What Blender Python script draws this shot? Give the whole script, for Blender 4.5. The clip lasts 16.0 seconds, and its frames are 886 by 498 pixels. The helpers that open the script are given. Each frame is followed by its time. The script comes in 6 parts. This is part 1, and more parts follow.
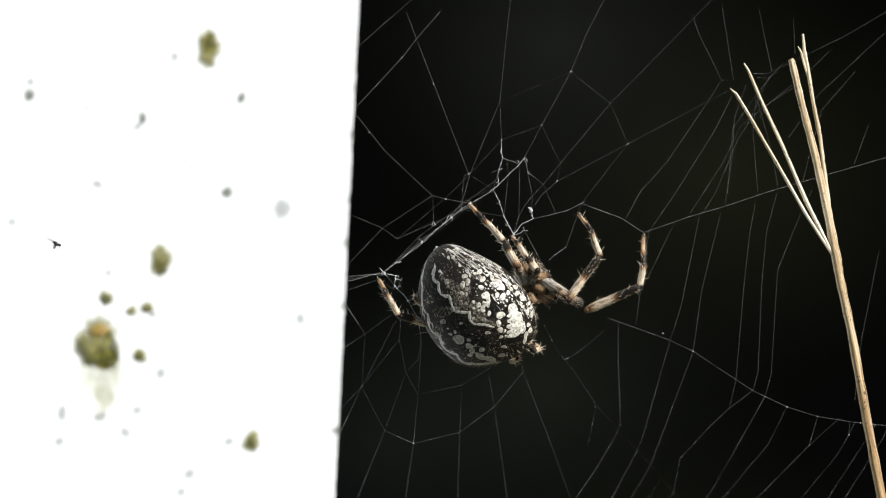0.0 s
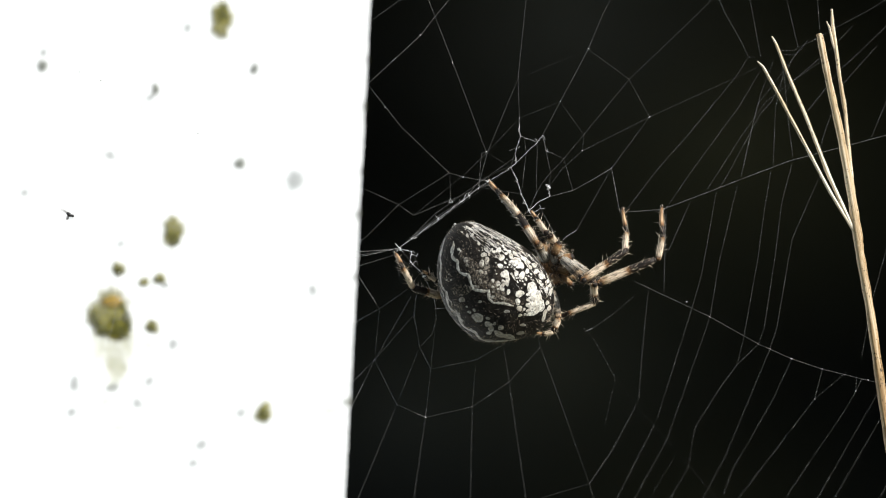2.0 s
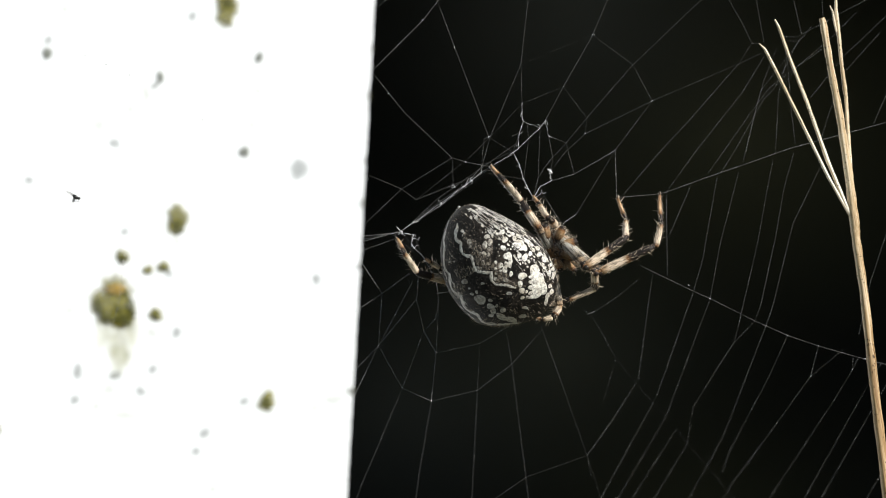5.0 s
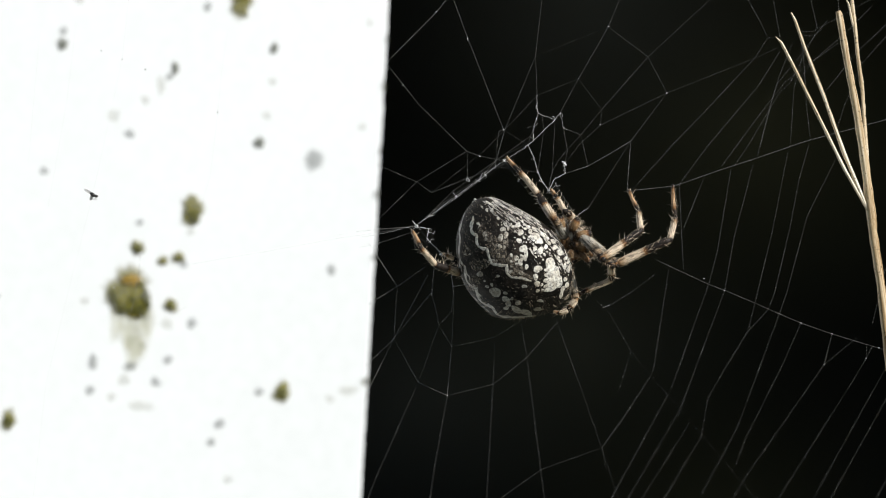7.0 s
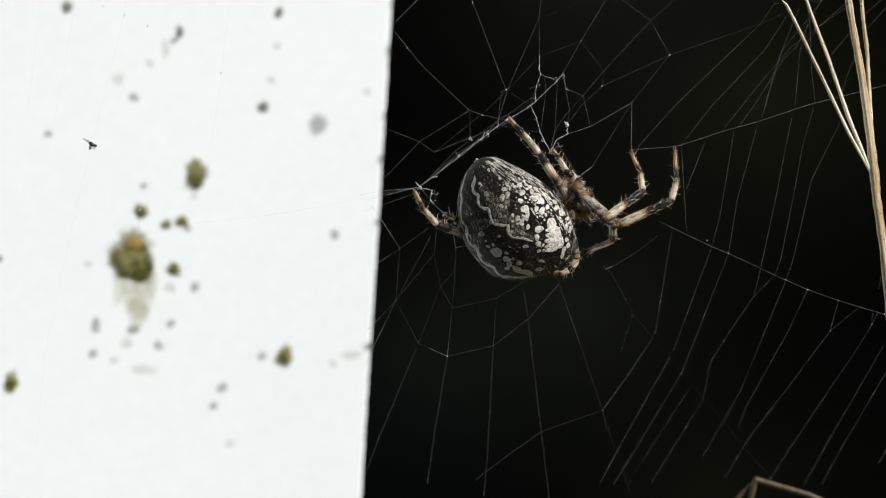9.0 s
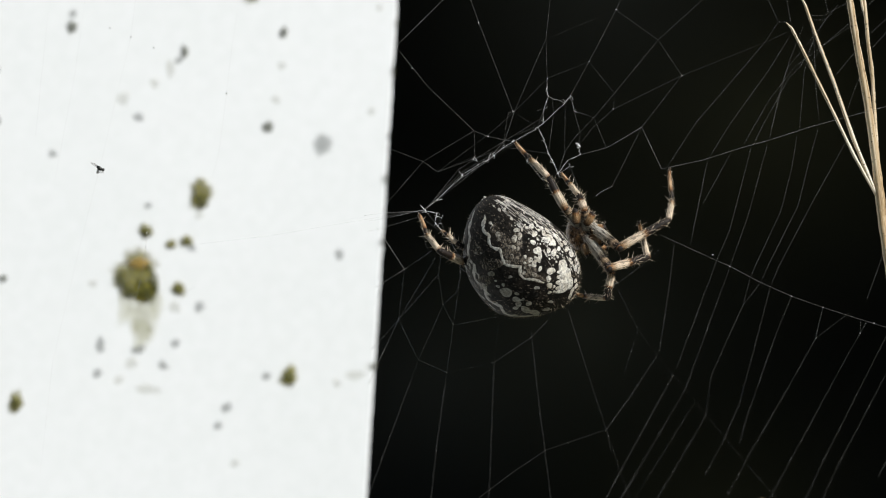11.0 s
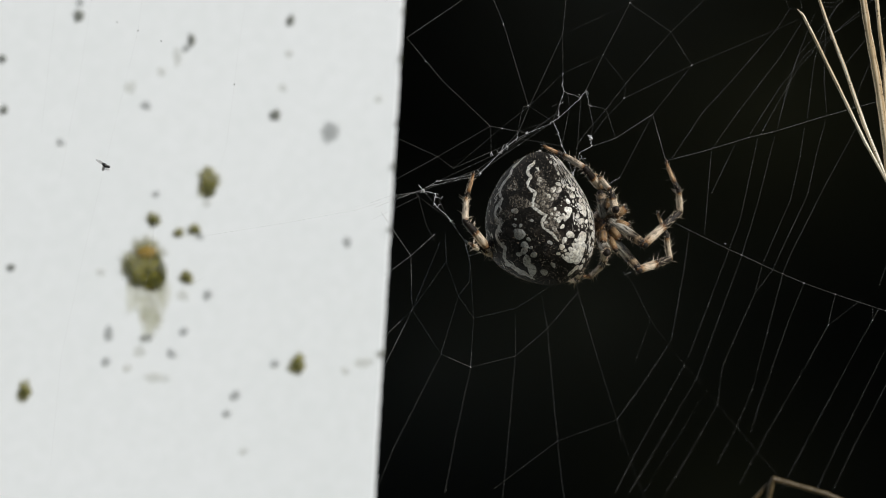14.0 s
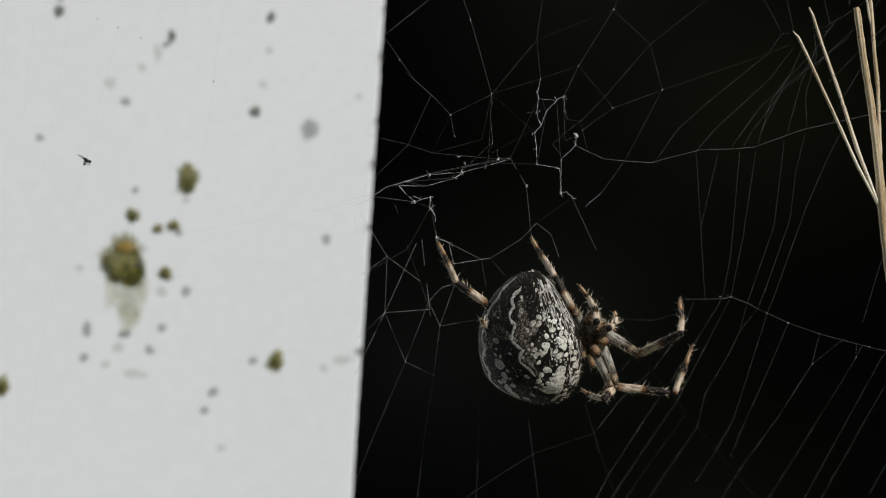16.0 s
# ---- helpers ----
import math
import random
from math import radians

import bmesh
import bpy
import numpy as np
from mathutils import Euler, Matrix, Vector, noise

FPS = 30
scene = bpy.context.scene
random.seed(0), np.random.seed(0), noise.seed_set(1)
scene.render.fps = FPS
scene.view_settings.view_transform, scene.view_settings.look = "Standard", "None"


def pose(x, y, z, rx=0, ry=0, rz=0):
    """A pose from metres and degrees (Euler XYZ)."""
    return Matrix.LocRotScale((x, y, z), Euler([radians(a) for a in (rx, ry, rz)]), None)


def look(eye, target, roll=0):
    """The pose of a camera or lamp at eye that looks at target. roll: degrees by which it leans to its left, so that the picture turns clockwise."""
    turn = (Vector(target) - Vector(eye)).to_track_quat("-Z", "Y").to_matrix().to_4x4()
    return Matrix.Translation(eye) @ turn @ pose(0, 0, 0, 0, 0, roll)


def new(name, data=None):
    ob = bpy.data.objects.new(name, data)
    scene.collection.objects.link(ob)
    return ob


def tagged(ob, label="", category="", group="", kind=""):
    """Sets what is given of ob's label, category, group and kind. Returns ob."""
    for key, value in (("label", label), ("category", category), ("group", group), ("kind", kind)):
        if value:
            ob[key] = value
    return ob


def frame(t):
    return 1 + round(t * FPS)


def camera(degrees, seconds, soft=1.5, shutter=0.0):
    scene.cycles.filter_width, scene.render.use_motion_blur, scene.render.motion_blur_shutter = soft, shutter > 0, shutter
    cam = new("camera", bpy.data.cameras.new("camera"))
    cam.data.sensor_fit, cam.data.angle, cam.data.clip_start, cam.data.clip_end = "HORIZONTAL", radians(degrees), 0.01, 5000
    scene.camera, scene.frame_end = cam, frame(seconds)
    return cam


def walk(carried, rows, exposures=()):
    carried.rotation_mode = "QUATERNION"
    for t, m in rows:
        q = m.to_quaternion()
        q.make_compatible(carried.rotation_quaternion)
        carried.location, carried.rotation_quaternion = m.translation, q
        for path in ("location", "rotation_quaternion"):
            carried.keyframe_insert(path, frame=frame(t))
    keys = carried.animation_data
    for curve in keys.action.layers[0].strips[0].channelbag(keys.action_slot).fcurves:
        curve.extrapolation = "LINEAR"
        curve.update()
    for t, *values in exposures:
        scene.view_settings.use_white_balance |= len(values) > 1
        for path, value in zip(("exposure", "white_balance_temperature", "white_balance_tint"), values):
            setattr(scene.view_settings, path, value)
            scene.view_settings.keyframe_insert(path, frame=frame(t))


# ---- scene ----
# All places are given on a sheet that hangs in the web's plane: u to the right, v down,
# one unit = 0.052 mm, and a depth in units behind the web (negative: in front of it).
UNIT = 0.052e-3
FAR = 0.30
LEAN = 2.9
BASE = Matrix.Rotation(radians(-LEAN), 4, "Y")


def at(u, v, deep=0.0):
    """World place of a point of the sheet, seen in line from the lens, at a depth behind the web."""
    y = deep * UNIT
    k = UNIT * (1 + y / FAR)
    return BASE @ Vector(((u - 784) * k, y, (441 - v) * k))


# ---- camera ----
cam = camera(15.48, 16.0, soft=0.8)
cam.data.dof.use_dof = True
cam.data.dof.focus_distance = 0.2962
cam.data.dof.aperture_fstop = 32.0
# seconds, drift of the view to the right and down in units, roll in degrees
DRIFT = [
    (0, -14.7, 60.9, -0.13),
    (0.5, -1.3, 52.6, 0.07),
    (1, -5.3, 19.9, -0.14),
    (1.5, -6.9, 25.6, -0.03),
    (2, 7.1, 11.1, 0.02),
    (2.5, 11.0, 6.5, 0.16),
    (3, 4.1, -4.1, 0.14),
    (3.5, -0.0, -0.0, -0.00),
    (4, -5.0, 1.5, 0.20),
    (6.5, 35.1, -24.2, 0.30),
    (7, 40.2, -23.4, 0.33),
    (7.5, 42.9, -23.9, 0.38),
    (8, 42.6, -37.9, 0.41),
    (8.5, 51.6, -72.0, 0.61),
    (9, 46.9, -84.4, 0.69),
    (11.5, 62.8, -31.6, 0.70),
    (12, 74.2, -18.4, 0.72),
    (12.5, 73.7, -49.6, 0.72),
    (13, 81.5, -65.1, 0.64),
    (13.5, 77.4, -77.5, 0.60),
    (14, 68.3, -71.6, 0.48),
    (14.5, 75.6, -48.1, 0.40),
    (15, 84.3, -35.0, 0.62),
    (15.5, 59.6, -41.6, 0.59),
    (16, 32.1, -75.2, 0.88),
]
HOME = look((0, -FAR, 0), (0, 0, 0), LEAN)


def view(dx, dy, roll):
    turn = math.degrees(UNIT / FAR)
    return HOME @ pose(0, 0, 0, 0, 0, roll) @ pose(0, 0, 0, 0, dx * turn, 0) @ pose(0, 0, 0, dy * turn, 0, 0)


PATH = [(t, view(dx, dy, roll)) for t, dx, dy, roll in DRIFT]
walk(cam, PATH, [(0, 0.27), (4.2, 0.22), (6.4, 0.0), (7.0, -0.12), (9.0, -0.26), (12.5, -0.38),
                 (14.0, -0.58), (14.5, -0.67), (16.0, -0.84)])

# ---- light ----
SUN_UP, SUN_SIDE = radians(38), radians(52)
world = bpy.data.worlds.new("sky")
scene.world = world
world.use_nodes = True
wn = world.node_tree
sky = wn.nodes.new("ShaderNodeTexSky")
sky.sky_type = "NISHITA"
sky.sun_disc = False
sky.sun_elevation = SUN_UP
sky.sun_rotation = math.pi - SUN_SIDE
wn.links.new(sky.outputs[0], wn.nodes["Background"].inputs[0])
wn.nodes["Background"].inputs[1].default_value = 0.06
sun = new("sun", bpy.data.lights.new("sun", "SUN"))
sun.data.energy = 5.4
sun.data.angle = radians(0.53)
sun.data.color = (1.0, 0.975, 0.94)
toward = Vector((math.sin(SUN_SIDE) * math.cos(SUN_UP), -math.cos(SUN_SIDE) * math.cos(SUN_UP), math.sin(SUN_UP)))
sun.matrix_world = look(toward * 2, (0, 0, 0))


# ---- materials ----
class Nodes:
    """A small builder for node materials."""

    def __init__(self, name, rough=0.6, metal=0.0):
        self.mat = bpy.data.materials.new(name)
        self.mat.use_nodes = True
        self.tree = self.mat.node_tree
        self.bsdf = self.tree.nodes["Principled BSDF"]
        self.bsdf.inputs["Roughness"].default_value = rough
        self.bsdf.inputs["Metallic"].default_value = metal
        self.coord = self.tree.nodes.new("ShaderNodeTexCoord")

    def node(self, kind, **settings):
        n = self.tree.nodes.new(kind)
        for key, value in settings.items():
            n.inputs[key].default_value = value
        return n

    def link(self, a, b):
        self.tree.links.new(a, b)

    def noise(self, scale, detail=4.0, rough=0.55, space="Object"):
        n = self.node("ShaderNodeTexNoise", Scale=scale, Detail=detail, Roughness=rough)
        self.link(self.coord.outputs[space], n.inputs["Vector"])
        return n.outputs["Fac"]

    def cells(self, scale, space="Object"):
        n = self.node("ShaderNodeTexVoronoi", Scale=scale)
        self.link(self.coord.outputs[space], n.inputs["Vector"])
        return n.outputs["Distance"]

    def ramp(self, fac, *stops):
        n = self.tree.nodes.new("ShaderNodeValToRGB")
        e = n.color_ramp.elements
        while len(e) < len(stops):
            e.new(0.5)
        for el, (p, c) in zip(e, stops):
            el.position = p
            el.color = (*c, 1) if len(c) == 3 else c
        self.link(fac, n.inputs[0])
        return n.outputs[0]

    def mix(self, fac, a, b, blend="MIX"):
        n = self.tree.nodes.new("ShaderNodeMix")
        n.data_type = "RGBA"
        n.blend_type = blend
        for socket, value in ((n.inputs[0], fac), (n.inputs[6], a), (n.inputs[7], b)):
            if isinstance(value, (int, float)):
                socket.default_value = value
            elif isinstance(value, tuple):
                socket.default_value = (*value, 1)
            else:
                self.link(value, socket)
        return n.outputs[2]

    def color(self, socket):
        self.link(socket, self.bsdf.inputs["Base Color"])
        return self

    def bump(self, fac, strength, distance):
        n = self.node("ShaderNodeBump", Strength=strength, Distance=distance)
        self.link(fac, n.inputs["Height"])
        self.link(n.outputs[0], self.bsdf.inputs["Normal"])
        return self

    def see_through(self, fac):
        """Mix with a clear shader; fac is how much of the surface shows."""
        clear = self.tree.nodes.new("ShaderNodeBsdfTransparent")
        m = self.tree.nodes.new("ShaderNodeMixShader")
        out = self.tree.nodes["Material Output"]
        if isinstance(fac, float):
            m.inputs[0].default_value = fac
        else:
            self.link(fac, m.inputs[0])
        self.link(clear.outputs[0], m.inputs[1])
        self.link(self.bsdf.outputs[0], m.inputs[2])
        self.link(m.outputs[0], out.inputs["Surface"])
        return self


def post_paint():
    n = Nodes("white_post_paint", 0.45)
    big = n.ramp(n.noise(22, 5), (0.3, (0.865, 0.90, 0.91)), (0.7, (0.905, 0.935, 0.95)))
    fine = n.ramp(n.noise(700, 4), (0.35, (0.93, 0.94, 0.93)), (0.65, (1, 1, 1)))
    n.color(n.mix(0.5, big, fine, "MULTIPLY")).bump(n.noise(300, 4), 0.04, 0.0004)
    return n.mat


def algae(name, dark, mid, light, cover, most=0.95):
    n = Nodes(name, 0.9)
    f = n.noise(2600, 5, 0.7)
    thick = n.node("ShaderNodeAttribute")
    thick.attribute_name = "cover"
    n.color(n.ramp(f, (0.3, dark), (0.5, mid), (0.72, light))).bump(f, 0.7, 0.0003)
    both = n.node("ShaderNodeMath")
    both.operation = "MULTIPLY_ADD"
    both.inputs[1].default_value = 0.55
    n.link(thick.outputs["Fac"], both.inputs[0])
    n.link(n.noise(2300, 6, 0.75), both.inputs[2])
    n.see_through(n.ramp(both.outputs[0], (cover + 0.16, (0, 0, 0)), (cover + 0.70, (most,) * 3)))
    return n.mat


def straw(name, dark, mid, light, foot=(1, 1, 1)):
    n = Nodes(name, 0.45)
    stretch = n.node("ShaderNodeMapping")
    stretch.inputs["Scale"].default_value = (1, 1, 0.02)
    n.link(n.coord.outputs["Object"], stretch.inputs["Vector"])
    grain = n.node("ShaderNodeTexNoise", Scale=5200.0, Detail=4.0, Roughness=0.6)
    n.link(stretch.outputs[0], grain.inputs["Vector"])
    base = n.ramp(grain.outputs["Fac"], (0.34, dark), (0.48, mid), (0.62, light))
    dots = n.ramp(n.noise(2600, 3, 0.7), (0.345, (0.06, 0.045, 0.03)), (0.395, (1, 1, 1)))
    tall = n.node("ShaderNodeSeparateXYZ")
    n.link(n.coord.outputs["Object"], tall.inputs[0])
    up = n.node("ShaderNodeMath")
    up.operation = "MULTIPLY_ADD"
    up.inputs[1].default_value = 20.0
    up.inputs[2].default_value = 0.7
    n.link(tall.outputs[2], up.inputs[0])
    base = n.mix(1.0, base, n.ramp(up.outputs[0], (0.1, foot), (0.8, (1, 1, 1))), "MULTIPLY")
    n.color(n.mix(0.85, base, dots, "MULTIPLY")).bump(grain.outputs["Fac"], 0.4, 0.0001)
    return n.mat


def silk(name, low, high, tone, scale=2600.0):
    """Translucent silk, its uneven glints put into the opacity along its length."""
    n = Nodes(name, 0.35)
    n.bsdf.inputs["Base Color"].default_value = (*tone, 1)
    glint = n.noise(scale, 3, 0.7)
    n.see_through(n.ramp(glint, (0.40, (low,) * 3), (0.54, ((low + high) * 0.34,) * 3), (0.70, (high,) * 3)))
    return n.mat


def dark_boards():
    n = Nodes("dark_boards_with_glows", 0.9)
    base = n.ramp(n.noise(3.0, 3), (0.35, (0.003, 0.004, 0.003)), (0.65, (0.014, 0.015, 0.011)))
    # Soft glows: the background's brighter areas painted into the boards' base colour.
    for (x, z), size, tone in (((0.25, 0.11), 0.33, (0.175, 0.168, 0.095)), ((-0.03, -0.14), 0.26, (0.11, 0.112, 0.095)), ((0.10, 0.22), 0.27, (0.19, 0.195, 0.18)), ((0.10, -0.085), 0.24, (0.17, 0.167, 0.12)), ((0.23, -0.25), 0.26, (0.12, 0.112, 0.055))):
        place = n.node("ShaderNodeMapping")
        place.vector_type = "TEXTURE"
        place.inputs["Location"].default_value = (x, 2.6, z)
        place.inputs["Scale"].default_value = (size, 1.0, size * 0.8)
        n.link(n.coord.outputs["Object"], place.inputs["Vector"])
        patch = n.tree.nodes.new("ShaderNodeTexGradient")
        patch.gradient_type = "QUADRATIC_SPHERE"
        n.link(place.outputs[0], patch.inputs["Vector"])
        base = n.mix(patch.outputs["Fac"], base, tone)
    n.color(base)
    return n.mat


def soil():
    n = Nodes("garden_soil_and_moss", 0.95)
    f = n.noise(60, 6)
    n.color(n.ramp(f, (0.35, (0.05, 0.04, 0.025)), (0.65, (0.08, 0.09, 0.04)))).bump(f, 0.6, 0.01)
    return n.mat


def abdomen_skin():
    n = Nodes("abdomen_dark_skin", 0.5)
    n.bsdf.inputs["Specular IOR Level"].default_value = 0.10
    brown = n.ramp(n.noise(700, 5, 0.7), (0.38, (0.004, 0.004, 0.003)), (0.55, (0.010, 0.008, 0.006)), (0.74, (0.05, 0.04, 0.03)))
    speck = n.ramp(n.noise(3600, 3, 0.6), (0.54, (0, 0, 0)), (0.72, (0.16, 0.15, 0.135)))
    n.color(n.mix(0.22, brown, speck, "ADD")).bump(n.noise(5200, 5, 0.75), 0.8, 0.00025)
    return n.mat


def chalk(name, tone):
    n = Nodes(name, 0.38)
    n.bsdf.inputs["Specular IOR Level"].default_value = 0.5
    f = n.noise(4200, 5, 0.75)
    grain = n.ramp(f, (0.36, tuple(c * 0.22 for c in tone)), (0.55, tone), (0.8, tuple(min(1, c * 1.2) for c in tone)))
    n.color(n.mix(1.0, grain, n.ramp(n.noise(1100, 3, 0.6), (0.34, (0.66, 0.62, 0.56)), (0.56, (1, 1, 1))), "MULTIPLY"))
    n.bump(f, 0.3, 0.0001)
    return n.mat


def mottle(name, low, high, cover):
    """Broken fine mottling over the dark skin."""
    n = Nodes(name, 0.6)
    f = n.noise(5200, 5, 0.8)
    n.color(n.ramp(f, (0.42, low), (0.62, high)))
    n.see_through(n.ramp(n.noise(3600, 5, 0.8), (cover - 0.06, (0, 0, 0)), (cover + 0.10, (0.8, 0.8, 0.8))))
    return n.mat


def banded(name, *stops, fibre_share=0.6):
    """Leg skin with bands along the joint's length."""
    n = Nodes(name, 0.6)
    n.bsdf.inputs["Specular IOR Level"].default_value = 0.3
    sep = n.node("ShaderNodeSeparateXYZ")
    n.link(n.coord.outputs["Generated"], sep.inputs[0])
    wob = n.node("ShaderNodeMath")
    wob.operation = "MULTIPLY_ADD"
    wob.inputs[1].default_value = 0.16
    n.link(n.noise(2600, 4, 0.7), wob.inputs[0])
    n.link(sep.outputs[2], wob.inputs[2])
    base = n.ramp(wob.outputs[0], *stops)
    fibre = n.node("ShaderNodeMapping")
    fibre.inputs["Scale"].default_value = (1, 1, 0.18)
    n.link(n.coord.outputs["Object"], fibre.inputs["Vector"])
    strands = n.node("ShaderNodeTexNoise", Scale=7000.0, Detail=5.0, Roughness=0.75)
    n.link(fibre.outputs[0], strands.inputs["Vector"])
    fleck = n.ramp(strands.outputs["Fac"], (0.38, (0.06, 0.045, 0.035)), (0.55, (1, 1, 1)))
    n.color(n.mix(fibre_share, base, fleck, "MULTIPLY")).bump(n.noise(3800, 3), 0.4, 0.00012)
    return n.mat


def simple(name, low, high, scale, rough=0.5):
    n = Nodes(name, rough)
    f = n.noise(scale, 4, 0.65)
    n.color(n.ramp(f, (0.35, low), (0.65, high))).bump(f, 0.25, 0.0001)
    return n.mat


PALE, SAND, RUST, BLACK = (0.72, 0.60, 0.45), (0.46, 0.33, 0.20), (0.26, 0.125, 0.045), (0.020, 0.014, 0.010)
M_POST = post_paint()
M_ALGAE = algae("green_brown_algae", (0.018, 0.022, 0.005), (0.075, 0.082, 0.008), (0.26, 0.24, 0.06), 0.50, 0.58)
M_ALGAE_PALE = algae("yellow_olive_algae", (0.05, 0.05, 0.008), (0.19, 0.175, 0.018), (0.42, 0.38, 0.06), 0.48, 0.76)
M_SPECK = algae("grey_green_algae_speck", (0.03, 0.035, 0.02), (0.09, 0.10, 0.06), (0.24, 0.25, 0.17), 0.47, 0.66)
M_GRIME = algae("grey_grime", (0.05, 0.06, 0.055), (0.14, 0.16, 0.15), (0.36, 0.36, 0.33), 0.50, 0.38)
M_RUN = algae("yellow_green_run_down", (0.26, 0.25, 0.05), (0.42, 0.40, 0.10), (0.60, 0.57, 0.26), 0.56, 0.19)
M_STREAK = algae("faint_algae_streak", (0.24, 0.24, 0.14), (0.40, 0.40, 0.28), (0.54, 0.54, 0.44), 0.56, 0.20)
M_LICHEN = algae("orange_lichen", (0.26, 0.15, 0.02), (0.46, 0.28, 0.04), (0.6, 0.44, 0.12), 0.50, 0.60)
M_STRAW = straw("golden_dry_stem", (0.28, 0.18, 0.085), (0.52, 0.39, 0.22), (0.74, 0.63, 0.44), (0.62, 0.47, 0.30))
M_BLADE = straw("pale_dry_blade", (0.34, 0.24, 0.13), (0.62, 0.49, 0.30), (0.88, 0.81, 0.66))
# Shade on the bent straw is put into this darker colour.
M_SHADED_STRAW = straw("straw_darkened_for_shade", (0.055, 0.035, 0.014), (0.085, 0.058, 0.024), (0.12, 0.088, 0.04))
M_SILK = silk("spider_silk", 0.022, 0.27, (0.62, 0.62, 0.60))
M_SILK_FINE = silk("fine_dewy_silk", 0.017, 0.068, (0.60, 0.60, 0.58))
M_DEW = silk("dew_on_silk", 0.07, 0.28, (0.75, 0.75, 0.74), 900.0)
M_SILK_DIM = silk("dim_capture_thread", 0.010, 0.043, (0.6, 0.6, 0.58))
M_SILK_SOFT = silk("soft_capture_thread", 0.008, 0.031, (0.6, 0.6, 0.58), 1500.0)
M_SILK_THICK = silk("bundled_white_silk", 0.35, 1.0, (0.88, 0.88, 0.88))
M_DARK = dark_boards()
M_SOIL = soil()
M_SKIN = abdomen_skin()
M_SPOT = chalk("chalky_white_spots", (0.80, 0.78, 0.70))
M_MOTTLE = mottle("tan_mottling", (0.05, 0.042, 0.034), (0.36, 0.31, 0.24), 0.47)
M_FLANK = mottle("grey_mottling", (0.02, 0.018, 0.016), (0.16, 0.15, 0.135), 0.56)
M_FLECK = chalk("brown_grey_flecks", (0.10, 0.082, 0.06))
M_TAN_DOT = chalk("tan_dots", (0.40, 0.33, 0.225))
M_SPOT_MID = chalk("tan_spots", (0.62, 0.59, 0.51))
M_SPOT_DIM = chalk("grey_spots", (0.47, 0.46, 0.42))
M_EDGE = chalk("grey_wavy_edge", (0.52, 0.50, 0.46))
M_HAIR = simple("pale_hair", (0.55, 0.42, 0.28), (0.80, 0.70, 0.55), 3000)
M_HEAD = simple("orange_brown_head_shield", (0.022, 0.012, 0.006), (0.30, 0.165, 0.07), 3600, 0.32)
M_FEMUR = banded("grey_femur", (0.05, RUST), (0.16, (0.34, 0.21, 0.10)), (0.26, (0.09, 0.065, 0.045)), (0.36, (0.42, 0.40, 0.34)), (0.62, (0.46, 0.44, 0.38)), (0.72, (0.26, 0.22, 0.16)), (0.80, (0.04, 0.032, 0.024)), (0.88, SAND), (0.95, BLACK), fibre_share=0.97)
M_TIBIA = banded("banded_tibia", (0.08, BLACK), (0.15, RUST), (0.24, SAND), (0.34, PALE), (0.55, PALE), (0.61, RUST), (0.67, BLACK), (1.0, BLACK), fibre_share=0.92)
M_META = banded("banded_metatarsus", (0.11, BLACK), (0.17, RUST), (0.25, PALE), (0.72, PALE), (0.83, SAND), (0.89, RUST), (0.94, BLACK), fibre_share=0.88)
M_TARSUS = banded("banded_tarsus", (0.32, BLACK), (0.40, RUST), (0.55, (0.60, 0.39, 0.22)), (0.78, (0.55, 0.33, 0.17)), (0.90, RUST), (1.0, BLACK), fibre_share=0.8)
M_COXA = banded("orange_brown_coxa", (0.10, BLACK), (0.24, (0.16, 0.09, 0.04)), (0.60, (0.34, 0.22, 0.11)), (0.74, RUST), (0.86, BLACK), (1.0, BLACK), fibre_share=0.7)
M_FLY = simple("black_fly_skin", (0.008, 0.008, 0.008), (0.03, 0.03, 0.03), 4000, 0.4)
M_WING = silk("clear_fly_wing", 0.25, 0.6, (0.30, 0.28, 0.27))


# ---- mesh helpers ----
def finish(name, bm, mats, parent=None, label="", smooth=True):
    me = bpy.data.meshes.new(name)
    bm.to_mesh(me)
    bm.free()
    for m in mats if isinstance(mats, (list, tuple)) else [mats]:
        me.materials.append(m)
    if smooth:
        me.shade_smooth()
    ob = new(name, me)
    if parent:
        ob.parent = parent
    if label:
        ob["label"] = label
    return ob


def part(name, bm, material, parent, label="", smooth=True):
    return finish(name, bm, material, parent, label, smooth)


def tube(bm, pts, radii, sides=8, slot=0, cap=True, ribs=0.0):
    """A tapered tube through the points."""
    rings = []
    side = None
    for k, p in enumerate(pts):
        d = (pts[min(k + 1, len(pts) - 1)] - pts[max(k - 1, 0)]).normalized()
        if side is None:
            side = d.orthogonal().normalized()
        side = (side - d * side.dot(d)).normalized()
        other = d.cross(side)
        rings.append([bm.verts.new(p + (side * math.cos(a) + other * math.sin(a)) * radii[k] * (1 + ribs * math.cos(3 * a) + ribs * 0.6 * math.cos(7 * a + 1)))
                      for a in (2 * math.pi * j / sides for j in range(sides))])
    for a, b in zip(rings, rings[1:]):
        for j in range(sides):
            f = bm.faces.new((a[j], a[(j + 1) % sides], b[(j + 1) % sides], b[j]))
            f.material_index = slot
    if cap:
        for ring, flip in ((rings[0], True), (rings[-1], False)):
            f = bm.faces.new(ring[::-1] if flip else ring)
            f.material_index = slot
    return rings


